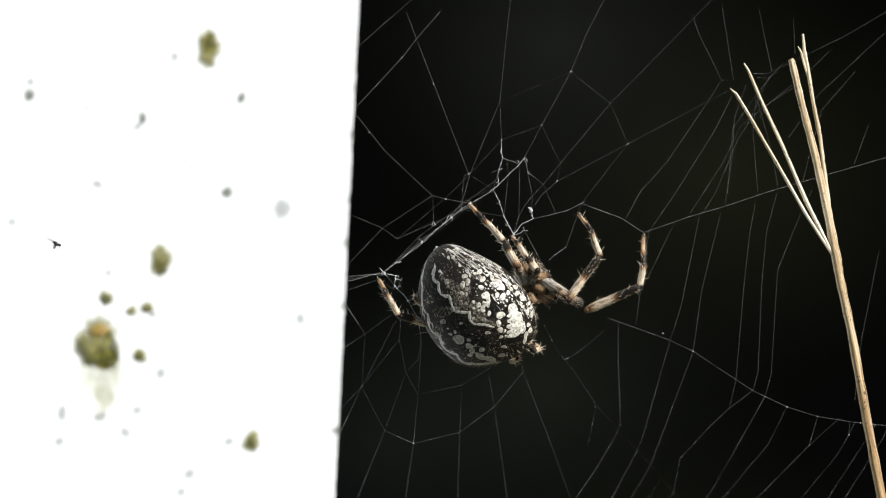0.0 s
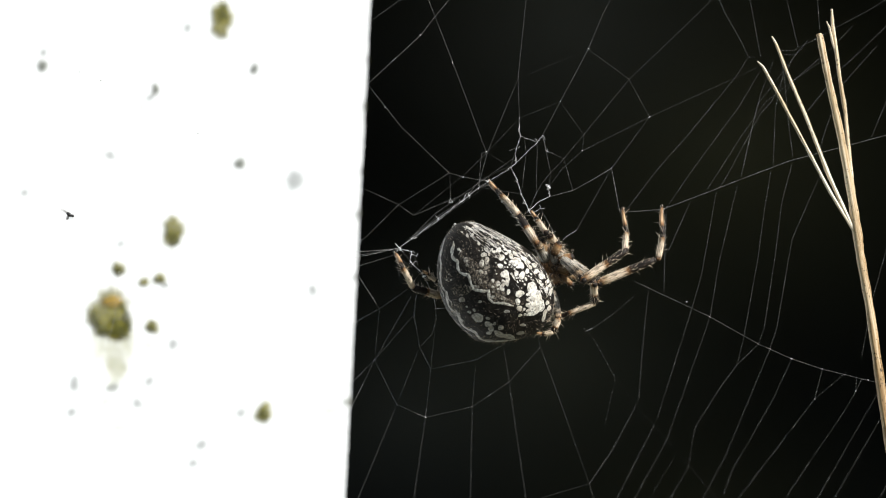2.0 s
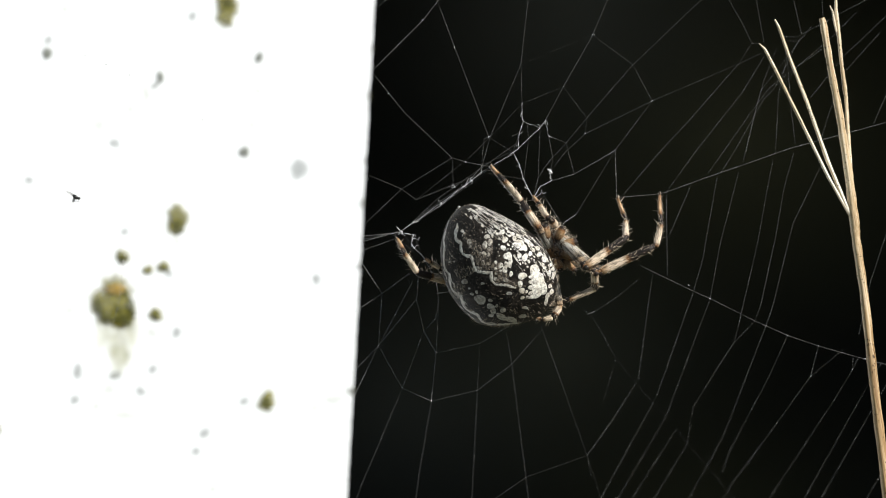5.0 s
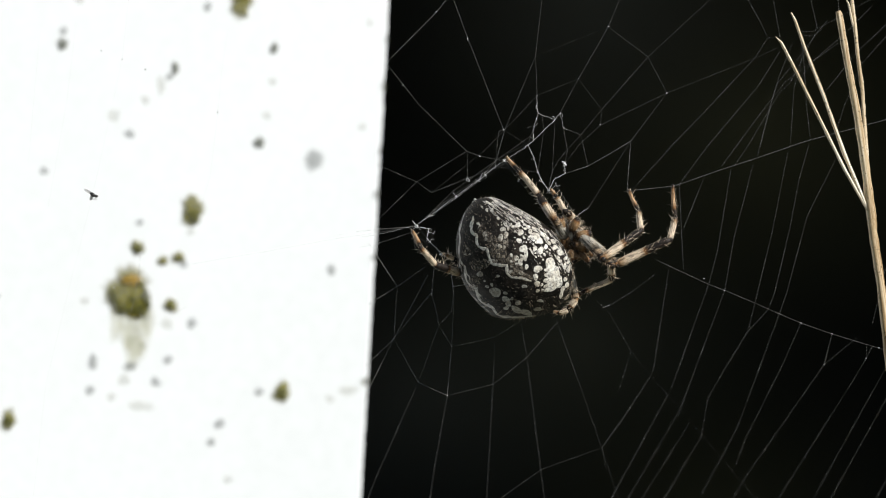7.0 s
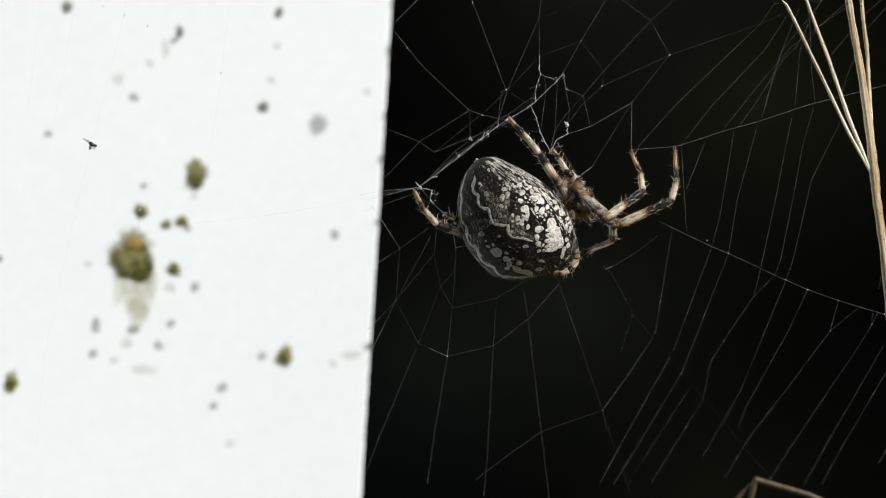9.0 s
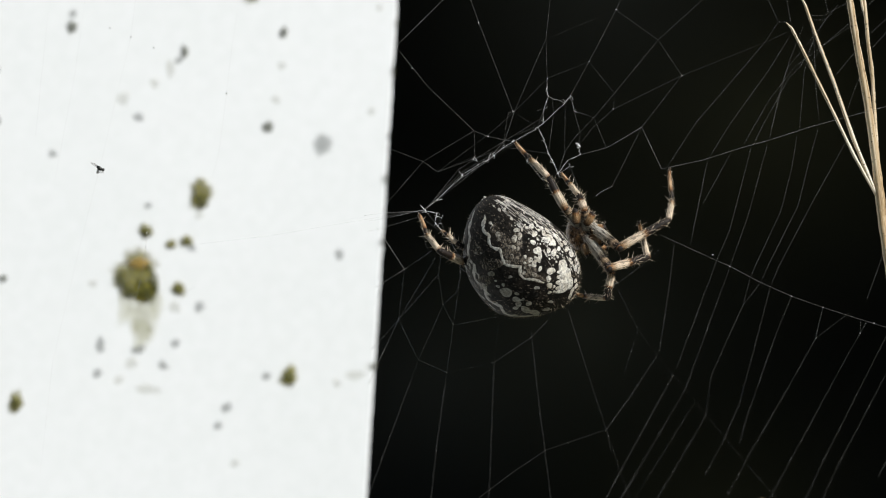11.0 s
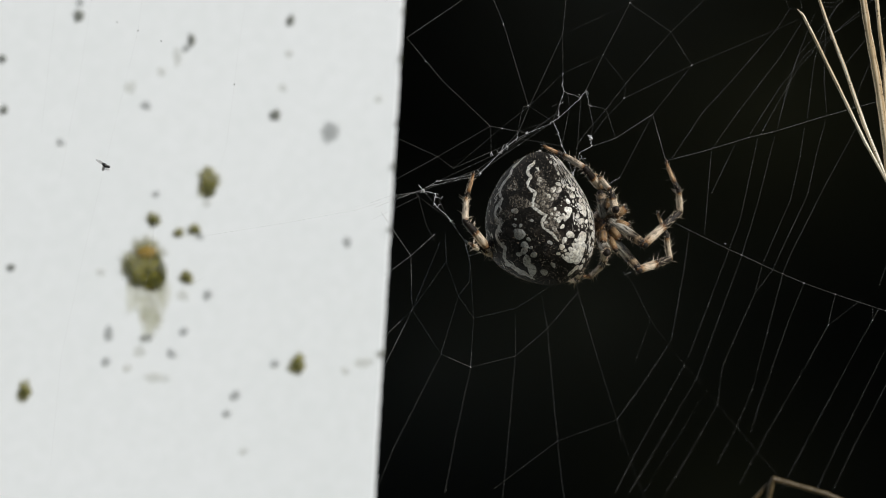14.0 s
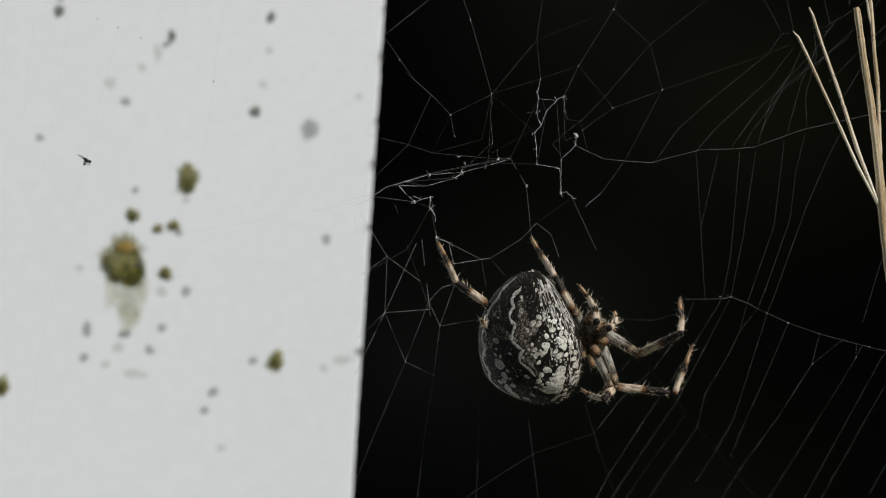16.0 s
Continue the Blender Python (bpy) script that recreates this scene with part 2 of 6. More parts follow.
def box(bm, x0, x1, y0, y1, z0, z1):
    m = Matrix.LocRotScale(((x0 + x1) / 2, (y0 + y1) / 2, (z0 + z1) / 2), None, (x1 - x0, y1 - y0, z1 - z0))
    return bmesh.ops.create_cube(bm, size=1, matrix=m)


def ball(bm, place, size, turn=None, seg=12, rings=8, slot=0):
    m = Matrix.LocRotScale(place, turn, size)
    made = bmesh.ops.create_uvsphere(bm, u_segments=seg, v_segments=rings, radius=1, matrix=m)
    for v in made["verts"]:
        for f in v.link_faces:
            f.material_index = slot
    return made["verts"]


# ---- the place: added dark backdrop, ground, white post ----
DEEP = 1058  # the post's face, 55 mm behind the web
TURN = radians(12)
EDGE = at(619.5, 560, DEEP)
GROUND_Z = -0.34


def ground():
    bm = bmesh.new()
    bmesh.ops.create_grid(bm, x_segments=40, y_segments=40, size=60)
    ob = finish("ground", bm, M_SOIL)
    ob.location = (0, 0, GROUND_Z)
    tagged(ob, "bare mossy garden soil", "ground", kind="structure")


def added_backdrop():
    """Made-up open-fronted walls and unseen ceiling, blocking sun from the black behind the web."""
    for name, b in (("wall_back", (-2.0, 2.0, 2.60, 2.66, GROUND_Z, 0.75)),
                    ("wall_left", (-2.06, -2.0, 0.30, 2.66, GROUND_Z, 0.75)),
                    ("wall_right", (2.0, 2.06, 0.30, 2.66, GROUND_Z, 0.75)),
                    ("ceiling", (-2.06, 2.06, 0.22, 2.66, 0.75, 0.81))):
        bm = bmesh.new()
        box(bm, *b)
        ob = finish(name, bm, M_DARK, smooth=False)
        tagged(ob, "added dark boards with soft glows in their colour", "ceiling" if name == "ceiling" else "wall", kind="structure")


def on_post(u, v):
    """The place of the post's face that the sheet's point (u, v) hides."""
    eye = Vector((0, -FAR, 0))
    way = at(u, v) - eye
    out = Vector((math.sin(TURN), -math.cos(TURN), 0))
    return eye + way * (out.dot(EDGE - eye) / out.dot(way))


def blob(bm, u, v, ru, rv, height, seed, seat=0.0):
    """A low irregular cushion on the post's face, thinning out towards its rim."""
    rng = random.Random(seed)
    ph = [rng.uniform(0, 6.28) for _ in range(6)]
    thick = bm.verts.layers.float.new("cover")
    rings = []
    for f, h, c in ((1.25, 0.0, 0.0), (1.05, 0.15, 0.25), (0.85, 0.4, 0.6), (0.6, 0.75, 0.9), (0.25, 1.0, 1.0)):
        ring = []
        for k in range(36):
            a = 2 * math.pi * k / 36
            w = (1 + 0.10 * math.sin(2 * a + ph[0]) + 0.08 * math.sin(3 * a + ph[1]) + 0.06 * math.sin(5 * a + ph[2])
                 + 0.06 * f * math.sin(9 * a + ph[3]) + 0.05 * f * math.sin(13 * a + ph[4]))
            pu = u + ru * f * w * math.cos(a)
            p = on_post(pu, v + rv * f * w * math.sin(a))
            vert = bm.verts.new(p + Vector((math.sin(TURN), -math.cos(TURN), 0)) * (height * h + seat))
            vert[thick] = c
            ring.append(vert)
        rings.append(ring)
    for a, b in zip(rings, rings[1:]):
        for k in range(36):
            bm.faces.new((a[k], a[(k + 1) % 36], b[(k + 1) % 36], b[k]))
    bm.faces.new(rings[-1])


def post():
    bm = bmesh.new()
    x1 = EDGE.x
    y0 = DEEP * UNIT
    box(bm, -0.115, 0, 0, 0.095, GROUND_Z - 0.02, 0.62)
    bmesh.ops.bevel(bm, geom=list(bm.edges), offset=0.0003, segments=2, affect="EDGES")
    # the sawn corner is slightly ragged
    rng = random.Random(17)
    for k in range(150):
        z = -0.045 + 0.0006 * k
        bmesh.ops.bisect_plane(bm, geom=bm.verts[:] + bm.edges[:] + bm.faces[:], plane_co=(0, 0, z), plane_no=(0, 0, 1))
    ragged = {}
    for vert in bm.verts:
        if vert.co.x > -0.003 and vert.co.y < 0.003 and abs(vert.co.z) < 0.05:
            vert.co.x += ragged.setdefault(round(vert.co.z, 4), rng.gauss(0, 0.00003))
    bm.transform(Matrix.Translation((x1, y0, 0)) @ Matrix.Rotation(TURN, 4, "Z"))
    for f in bm.faces:
        f.smooth = abs(f.normal.z) < 0.9 and min(e.calc_length() for e in f.edges) < 0.0006 and max(e.calc_length() for e in f.edges) < 0.0009
    root = finish("post", bm, M_POST, smooth=False)
    tagged(root, "white painted square garden post spotted with algae", "post")

    def growth(name, mat, rows, height, label):
        for k, (u, v, ru, rv) in enumerate(rows):
            b = bmesh.new()
            blob(b, u, v, ru, rv, height, k + len(name) * 31 + int(u), 0.00002)
            part(name, b, mat, root, label if k == 0 else "")

    growth("algae_patch", M_ALGAE_PALE, [(187, 546, 45, 45), (300, 398, 23, 27), (203, 465, 14, 14), (385, 24, 24, 34), (460, 720, 16, 21),
                                         (262, 567, 13, 15), (275, 482, 12, 12), (248, 488, 10, 10), (-24, 772, 14, 20)], 0.0003, "yellow-olive algae cushion")
    growth("algae_core", M_ALGAE, [(161, 556, 11, 20), (178, 574, 20, 12), (204, 575, 20, 14), (217, 554, 11, 22), (204, 530, 12, 8), (194, 558, 14, 12), (300, 410, 14, 17), (203, 468, 9, 10), (387, 14, 14, 18), (262, 567, 8, 10),
                                   (460, 722, 10, 15), (276, 483, 6, 7), (-24, 774, 9, 13)], 0.0004, "dark green algae core")
    growth("algae_speck", M_SPECK, [(417, 278, 10, 12), (443, 111, 8, 11), (68, 105, 10, 13), (268, 147, 8, 12), (-67, 182, 8, 8), (-64, 273, 9, 8), (-49, 552, 8, 8)],
           0.0003, "dark grey-green algae speck")
    growth("edge_moss", M_SPECK, [(642, 95, 3, 7), (637, 178, 4, 9), (631, 292, 3, 6), (626, 368, 4, 9), (620, 480, 3, 6), (608, 700, 3, 8)], 0.0003, "moss speck on the corner")
    growth("grime_spot", M_GRIME, [(300, 598, 9, 11), (188, 263, 10, 10), (515, 308, 17, 22), (325, 38, 8, 9), (547, 502, 9, 10),
                                   (420, 719, 9, 9), (70, 82, 8, 8), (37, 330, 8, 8), (125, 668, 10, 15), (120, 718, 9, 10),
                                   (237, 702, 10, 10), (258, 663, 9, 10), (192, 675, 13, 9), (285, 494, 8, 8), (350, 776, 10, 11),
                                   (258, 162, 8, 7), (207, 420, 7, 7), (335, 808, 9, 8)], 0.00025, "grey grime spot")
    growth("faint_stain", M_STREAK, [(160, 232, 14, 12), (430, 230, 9, 9), (98, 27, 9, 9),
                                     (612, 65, 7, 7), (545, 731, 9, 9), (578, 716, 22, 9), (210, 746, 26, 10), (365, 876, 9, 9),
                                     (158, 730, 10, 10), (243, 178, 9, 18), (215, 204, 10, 9), (297, 436, 9, 10), (255, 600, 12, 12),
                                     (110, 560, 9, 9), (440, 170, 8, 8), (606, 700, 10, 10),
                                     (180, 700, 14, 12), (600, 250, 8, 8)], 0.00004, "faint grey-green stain")
    growth("algae_run", M_RUN, [(166, 602, 14, 34), (184, 610, 15, 46), (212, 606, 16, 54), (196, 626, 18, 40), (222, 590, 13, 40), (198, 650, 20, 32)], 0.00005, "yellow-green run under the algae")
    growth("lichen", M_LICHEN, [(190, 524, 24, 12)], 0.0006, "orange lichen crust")


# ---- straw ----
def stalk_piece(rows):
    pts = [at(u, v, d) for u, v, d, _ in rows]
    rad = [r * UNIT for *_, r in rows]
    fine_p, fine_r = [], []
    for k in range(len(pts) - 1):
        for j in range(6):
            f = j / 6
            g = f * f * (3 - 2 * f) * 0.3 + f * 0.7
            fine_p.append(pts[k].lerp(pts[k + 1], f))
            fine_r.append((rad[k] + (rad[k + 1] - rad[k]) * g) * (1 + 0.07 * math.sin(k * 5.1 + j * 2.3)))
    fine_p.append(pts[-1])
    fine_r.append(rad[-1])
    return fine_p, fine_r


def grass_stalk():
    root = new("grass_stalk")
    root.matrix_world = Matrix.Translation(at(1498, 395, 30))
    inv = root.matrix_world.inverted()
    def stalk_part(name, *rows):
        bm = bmesh.new()
        p, r = stalk_piece(rows)
        p = [inv @ q for q in p]
        lie = (p[0] - p[-1 if len(rows) < 12 else 36]).to_track_quat("Z", "Y").to_matrix().to_4x4()
        tube(bm, [lie.inverted() @ q for q in p], [q * (0.86 if name == "stem" else 0.69) for q in r], 20, ribs=0.04)
        part(name, bm, M_STRAW if name == "stem" else M_BLADE, root).matrix_basis = lie

    stalk_part("stem", (1436, 34, 26, 5), (1438, 40, 26, 7), (1452, 120, 27, 7.2), (1470, 210, 28, 7.8), (1486, 310, 30, 8.6), (1497, 395, 30, 10),
               (1500, 425, 30, 9), (1515, 520, 30, 9), (1535, 690, 30, 9.5), (1560, 882, 30, 10), (1660, 1700, 40, 12), (1850, 7400, 60, 16))
    stalk_part("side_blade", (1460, -9, 50, 2.5), (1461, 20, 50, 4.5), (1466, 60, 48, 5), (1471, 110, 46, 4.5), (1478, 160, 44, 5.5),
               (1480, 175, 44, 4.5), (1484, 230, 40, 5), (1490, 310, 36, 5), (1496, 395, 32, 4))
    stalk_part("side_blade", (1450, 12, 46, 1.2), (1455, 22, 46, 2.6), (1460, 48, 47, 3), (1466, 70, 48, 2.5))
    stalk_part("side_blade", (1353, 37, 20, 1.8), (1360, 50, 20, 3.5), (1378, 100, 20, 4.2), (1412, 185, 22, 4.5), (1448, 285, 25, 5),
               (1494, 392, 28, 4))
    stalk_part("side_blade", (1326, 80, 10, 1), (1336, 90, 12, 3.5), (1357, 130, 14, 4), (1400, 215, 18, 4), (1450, 315, 24, 4), (1492, 388, 28, 3.5))
    tagged(root, "dry straw-coloured grass stalk with split blades", "grass stalk")
    return root


def bent_straw():
    root = new("bent_straw")
    for name, rows in (
            ("stem", [(1620, 1075, 400, 1.5), (1540, 1020, 400, 4), (1471, 985, 400, 4.5), (1390, 951, 400, 5), (1310, 929, 400, 5), (1298, 926, 400, 6), (1295, 930, 400, 5.5),
                      (1284, 987, 400, 5.5), (1262, 1100, 402, 6), (1230, 1500, 405, 7), (1150, 6600, 410, 9)]),
            ("side_blade", [(1296, 928, 404, 2), (1285, 938, 408, 4), (1241, 987, 412, 4), (1195, 1055, 416, 3), (1170, 1110, 420, 1)])):
        bm = bmesh.new()
        p, r = stalk_piece(rows)
        tube(bm, p, r, 10, ribs=0.05)
        part(name, bm, M_SHADED_STRAW, root)
    return tagged(root, "thin straw, browned darker for shade, bent over at a sharp knee", "straw")


# ---- web ----
# seconds, abdomen's middle on the sheet, turn of the abdomen as a turning vector in degrees
BODY = [
    (0, 860, 479, 0.1, -0.1, -0),
    (0.5, 865, 479, 3.6, -0.2, 5.3),
    (1, 863, 495, 2.9, -0.5, 1.2),
    (1.5, 863, 486, 2.4, -0.4, 1),
    (2, 871, 488, 1.8, -0.3, 0.7),
    (2.5, 867, 479, 1.2, -0.2, 0.5),
    (3, 868, 474, 0.6, -0.1, 0.2),
    (3.5, 870, 475, -0, 0, 0),
    (4, 868, 472, 0, 0.1, 0.1),
    (6.5, 873, 484, 0, 0.9, 0.4),
    (7, 871, 480, 0, 0.9, 0.4),
    (7.5, 869, 478, 0, 0.9, 0.4),
    (8, 868, 476, 0, 0.9, 0.4),
    (8.5, 867, 470, 0, 0.9, 0.4),
    (9, 867, 470, 0, 0.9, 0.4),
    (11.5, 871, 511, 3.7, 2.3, 9.4),
    (12, 862, 503, 2, 2.8, 7.1),
    (12.5, 869, 510, 0.3, 3.2, 4.9),
    (13, 913, 519, 2.4, 14.2, 28.6),
    (13.5, 895, 424, -19.1, 27, 15.4),
    (14, 893, 462, -11.7, 32.1, 10.9),
    (14.5, 899, 493, -2.9, 27.1, 13.9),
    (15, 894, 485, -3.7, 29.4, 14.9),
    (15.2, 884, 490, -3.7, 29.4, 14.9),
    (15.3, 906, 561, 2.3, 27.8, 12.9),
    (15.4, 928, 632, 8.2, 26.2, 10.8),
    (15.5, 927, 630, 8.2, 26.2, 10.8),
    (16, 911, 675, 8.5, 32.4, 0.7),
]
BODY_TABLE = np.array(BODY)
SWAYS = []


def sway(u, v, rows):
    SWAYS.append((u, v, np.array(rows, float)))


sway(908, 222, [(0, -5, -1), (0.5, -2, 2), (1, 0, 10), (1.5, -2, 5), (2, 4, 10), (2.5, -1, 1), (3, -3, -2), (3.5, 0, 0), (4, -2, -3), (6.5, 5, 10), (7, 1, 4), (7.5, 1, 3), (8, 0, 2), (8.5, -1, -6), (9, -3, -5), (11.5, 4, 0), (12, 0, -7), (12.5, 5, 2), (13, 24, 15), (13.5, 17, -3), (14, 18, 13), (14.5, 14, 18), (15, 15, 13), (15.5, -3, 2), (16, 8, 27)])
sway(790, 87, [(0, -7, -1), (0.5, -4, 3), (1, -1, 10), (1.5, -3, 7), (2, 4, 11), (2.5, -1, 1), (3, -2, -2), (3.5, 0, 0), (4, -1, -1), (6.5, -2, 8), (7, -4, 4), (7.5, -4, 1), (8, -5, 1), (8.5, -6, -7), (9, -4, 2), (11.5, -1, 1), (12, -7, -9), (12.5, -1, 1), (13, 7, 10), (13.5, 23, 6), (14, 30, 26), (14.5, 23, 21), (15, 21, 17), (15.5, 2, 10), (16, 6, 22)])
sway(1031, 65, [(0, -5, 2), (0.5, -1, 3), (1, -2, 11), (1.5, -4, 8), (2, 3, 11), (2.5, -2, 1), (3, -2, -3), (3.5, 0, -1), (4, -1, -2), (6.5, 7, 11), (7, 3, 5), (7.5, 3, 3), (8, 2, 4), (9, -2, 2), (11.5, 0, -1), (12, -1, -7), (12.5, 2, 1), (13, 18, 17), (14, 12, 11), (14.5, 10, 12), (15, 10, 12), (16, 17, 24)])
sway(1370, 579, [(0, 37, 82), (0.5, 32, 75), (1, 18, 55), (1.5, 20, 48), (2, 24, 45), (2.5, 4, 19), (3, -2, 0), (3.5, 0, 0), (4, 1, 9), (6.5, 25, 34), (7, 8, 13), (7.5, 9, 14), (8, 11, 10), (8.5, 12, 3), (9, 14, 11), (11.5, -32, -18), (12, -35, -13), (12.5, -30, -7), (13, -9, -4), (13.5, -16, -37), (14, -15, -11), (14.5, 10, 13), (15, 5, -1), (15.5, -12, 40), (16, -4, 59)])
sway(745, 711, [(0, 1, 14), (0.5, -8, 8), (1, -5, 15), (1.5, -2, 14), (2, 1, 18), (2.5, -3, 8), (3, -1, 1), (3.5, 1, 0), (4, 2, 1), (6.5, 12, 18), (7, 8, 14), (7.5, 4, 10), (8, 5, 9), (8.5, 4, 1), (9, 3, 6), (11.5, -8, -2), (12, -10, 0), (12.5, -5, 7), (13, -20, -14), (13.5, 18, -1), (14, 22, 12), (14.5, 5, 19), (15, 10, 15), (15.5, -13, 16), (16, -5, 31)])
sway(1022, 800, [(0, 5, 30), (0.5, 3, 28), (1, 5, 38), (1.5, 9, 49), (2, 14, 45), (2.5, -1, 21), (3, -2, 4), (3.5, 0, 0), (4, 3, 8), (6.5, 8, 20), (7, 5, 15), (9, 2, 8), (12.5, 0, 6), (14.5, 6, 15), (15, 5, 15), (16, 4, 39)])
sway(750, 330, [(0, -4, 2), (0.5, -4, 4), (1, 0, 11), (1.5, -3, 4), (2, 3, 11), (2.5, -1, 2), (3, -3, -2), (3.5, 1, 0), (4, -2, -2), (6.5, 6, 9), (7, 2, 5), (7.5, 3, 2), (8, 1, -1), (8.5, 1, -8), (9, -1, -6), (11.5, -5, -9), (12, -5, -9), (12.5, 0, -1), (13, 11, 7), (14.5, 25, 21), (15, 24, 15), (15.5, -10, -5), (16, -21, -6)])
sway(1330, 100, [(0, -22, 0), (0.5, -10, -8), (1, -11, -7), (1.5, -13, -12), (2, 3, 8), (2.5, -5, -8), (3, -7, -11), (3.5, 0, 0), (4, -4, -10), (6.5, 7, 14), (7, 2, 6), (7.5, 0, 0), (8, 2, 6), (8.5, 1, -5), (9, 4, 3), (11.5, 3, 0), (12, -3, -7), (12.5, 1, -2), (13, 14, 17), (13.5, 7, 1), (14, 11, 2), (14.5, 4, -4), (15, 13, -2), (15.5, 15, 6), (16, 32, 45)])
sway(697, 418, [(0, -4, 3), (0.5, -5, 4), (1, -1, 12), (1.5, -4, 3), (2, 2, 10), (2.5, -4, 3), (3, -3, -2), (3.5, 0, 0), (4, -3, -3), (7, -1, 5), (9, -2, -2), (12.5, -1, 8), (13.5, -18, -10), (14.5, -18, -9), (15, -19, -12), (15.5, -24, -25), (16, -18, -5)])
sway(1385, 262, [(0, 0, 15), (1, 0, 10), (2, 4, 12), (2.5, 0, 2), (3, -1, -3), (3.5, 0, 0), (4, 0, -2), (6.5, 1, 14), (7, 0, 8), (8, 0, 5), (9, 0, 0), (11.5, 0, 3), (12.5, 0, 2), (13, 5, 15), (13.5, 0, 5), (14, 0, 12), (14.5, 0, 24), (15, 2, 22), (15.5, 3, 28), (16, 0, 34)])
sway(1073, 272, [(0, -29, 28), (0.5, -7, 11), (1, -6, 15), (1.5, -5, 11), (2, 2, 15), (2.5, -2, 4), (3, -4, -1), (3.5, 0, 0), (7, 2, 0), (9, -4, -9), (11.5, 8, 1), (12.5, 9, 5), (13, 12, 16), (13.5, -9, 13), (14, 12, 0), (14.5, 13, 12), (15, 19, 10), (15.5, 41, 44), (16, -38, 82)])
sway(1083, 353, [(0, 32, -27), (0.5, 18, -20), (1, 11, 6), (1.5, 2, 8), (2, 7, 12), (2.5, 2, 2), (3, -2, -2), (3.5, 0, 0), (7, -14, 7), (9, -14, -7), (11.5, 43, -9), (12.5, 40, 2), (13, 57, 10), (13.5, 22, -45), (14, 26, 1), (14.5, 54, 14), (15, 37, 13), (15.5, 60, 85), (16, 34, 5)])
sway(1157, 347, [(0, -3, 5), (0.5, 16, -6), (1, 6, 9), (1.5, 0, 9), (2, 5, 13), (2.5, 0, 3), (3, -2, -1), (3.5, 0, 0), (7, -6, 4), (9, -10, -7), (11.5, 40, -22), (12.5, 37, -11), (13, 54, -3), (13.5, 19, -58), (14, 23, -12), (14.5, 51, 1), (15, 34, 0), (15.5, 57, 72), (16, 31, -8)])
sway(1115, 470, [(0, -32, 30), (0.5, -29, 22), (1, -10, 23), (1.5, -6, 14), (2, 1, 17), (2.5, -3, 5), (3, -4, 0), (3.5, 0, 0), (7, 5, 11), (9, 4, 2), (11.5, -3, -12), (12.5, -3, 10), (13, -1, -4), (13.5, 8, -36), (14, 12, -6), (14.5, 30, 6), (15, 16, 6), (15.5, -24, 68), (16, 58, 129)])
sway(820, 325, [(0, -6, -1), (0.5, -4, 2), (1, -1, 9), (1.5, -3, 3), (2, 3, 10), (2.5, -1, 1), (3, -2, -4), (3.5, 1, 0), (4, -2, -4), (6.5, 2, 11), (7, -2, 8), (7.5, -2, 5), (8, -3, 2), (8.5, -3, -5), (9, -5, -4), (11.5, -2, 0), (12, -6, -7), (12.5, 0, 1), (13, 6, 2), (13.5, 7, -9), (14.5, 9, 20), (15, 10, 15), (15.5, 15, 8), (16, 7, 44)])
sway(119, 357, [(0, -5, 12), (0.5, -8, 9), (1, -6, 12), (1.5, -6, 6), (2, -4, 12), (2.5, -2, 1), (3, -1, -7), (3.5, 0, 0), (4, -2, 1), (6.5, 2, 5), (7, 4, 15), (7.5, 1, 7), (8, 0, 0), (8.5, 1, -4), (9, -5, -9), (11.5, 2, 0), (12, -3, -4), (12.5, 1, 1), (13, -13, 0), (13.5, -4, 12), (14, -3, 13), (14.5, -5, 17), (15, -2, 30), (15.5, 5, 10), (16, 0, 12)])
for fixed in ((560, 60), (540, 250), (520, 450), (520, 650), (500, 850)):
    sway(*fixed, [(0, 0, 0), (16, 0, 0)])

TIMES = [k * 0.5 for k in range(33)]


OWN = {}


def roam(u, v, rows):
    """A knot that a leg carries about by itself: seconds and shift."""
    OWN[(u, v)] = np.array(rows, float)


roam(851, 301, [(0, -7, -1), (1, -2, 10), (3.5, 0, 0), (7, 0, 6), (9, -3, -5), (12.5, 1, 1), (13, 8, 8), (13.5, 42, 5), (14, 40, 28), (14.5, 35, 23),
                (15, 31, 13), (15.5, 46, 77), (16, 46, 102)])
roam(905, 368, [(0, -7, -1), (1, -2, 10), (3.5, 0, 0), (7, 0, 6), (9, -3, -5), (12.5, 1, 1), (13, 8, 8), (13.5, 42, 5), (14, 40, 28), (14.5, 35, 23),
                (15, 31, 13), (15.5, 6, 99), (16, 4, 125)])
roam(929, 356, [(0, -5, -1), (1, 0, 10), (3.5, 0, 0), (7, 1, 4), (9, -3, -5), (11.5, 4, 0), (12.5, 5, 2), (13, 18, 22), (13.5, 16, 5), (14, 16, 24), (14.5, 16, 32),
                (15, 16, 28), (15.5, 32, 25), (16, 30, 60)])
roam(1005, 440, [(0, -10, 4), (1, -7, 20), (3.5, 0, 0), (7, 0, 5), (9, -3, -4), (11.5, 0, 36), (12.5, 0, 35), (13, 40, 40), (13.5, 25, -50), (14, 22, -14), (14.5, 28, 17),
                 (15, 24, 10), (15.5, 10, 40), (16, 19, 73)])


LATE = {}


def late(u, v, a, b, c, tucked=False):
    """A knot that slips when the spider turns round: its shifts at 15, 15.5 and 16 s; tucked ones hide behind the body till then."""
    LATE[(u, v)] = (a, b, c, tucked)


def beside(u, v, du, dv):
    """A knot that hangs close to another one and goes with it."""
    knot = (round(u + du, 1), round(v + dv, 1))
    *shifts, tucked = LATE[(u, v)]
    LATE[knot] = (shifts[0], *[d and (d[0] - 0.8 * du, d[1] - 0.8 * dv) for d in shifts[1:]], tucked)
    return knot


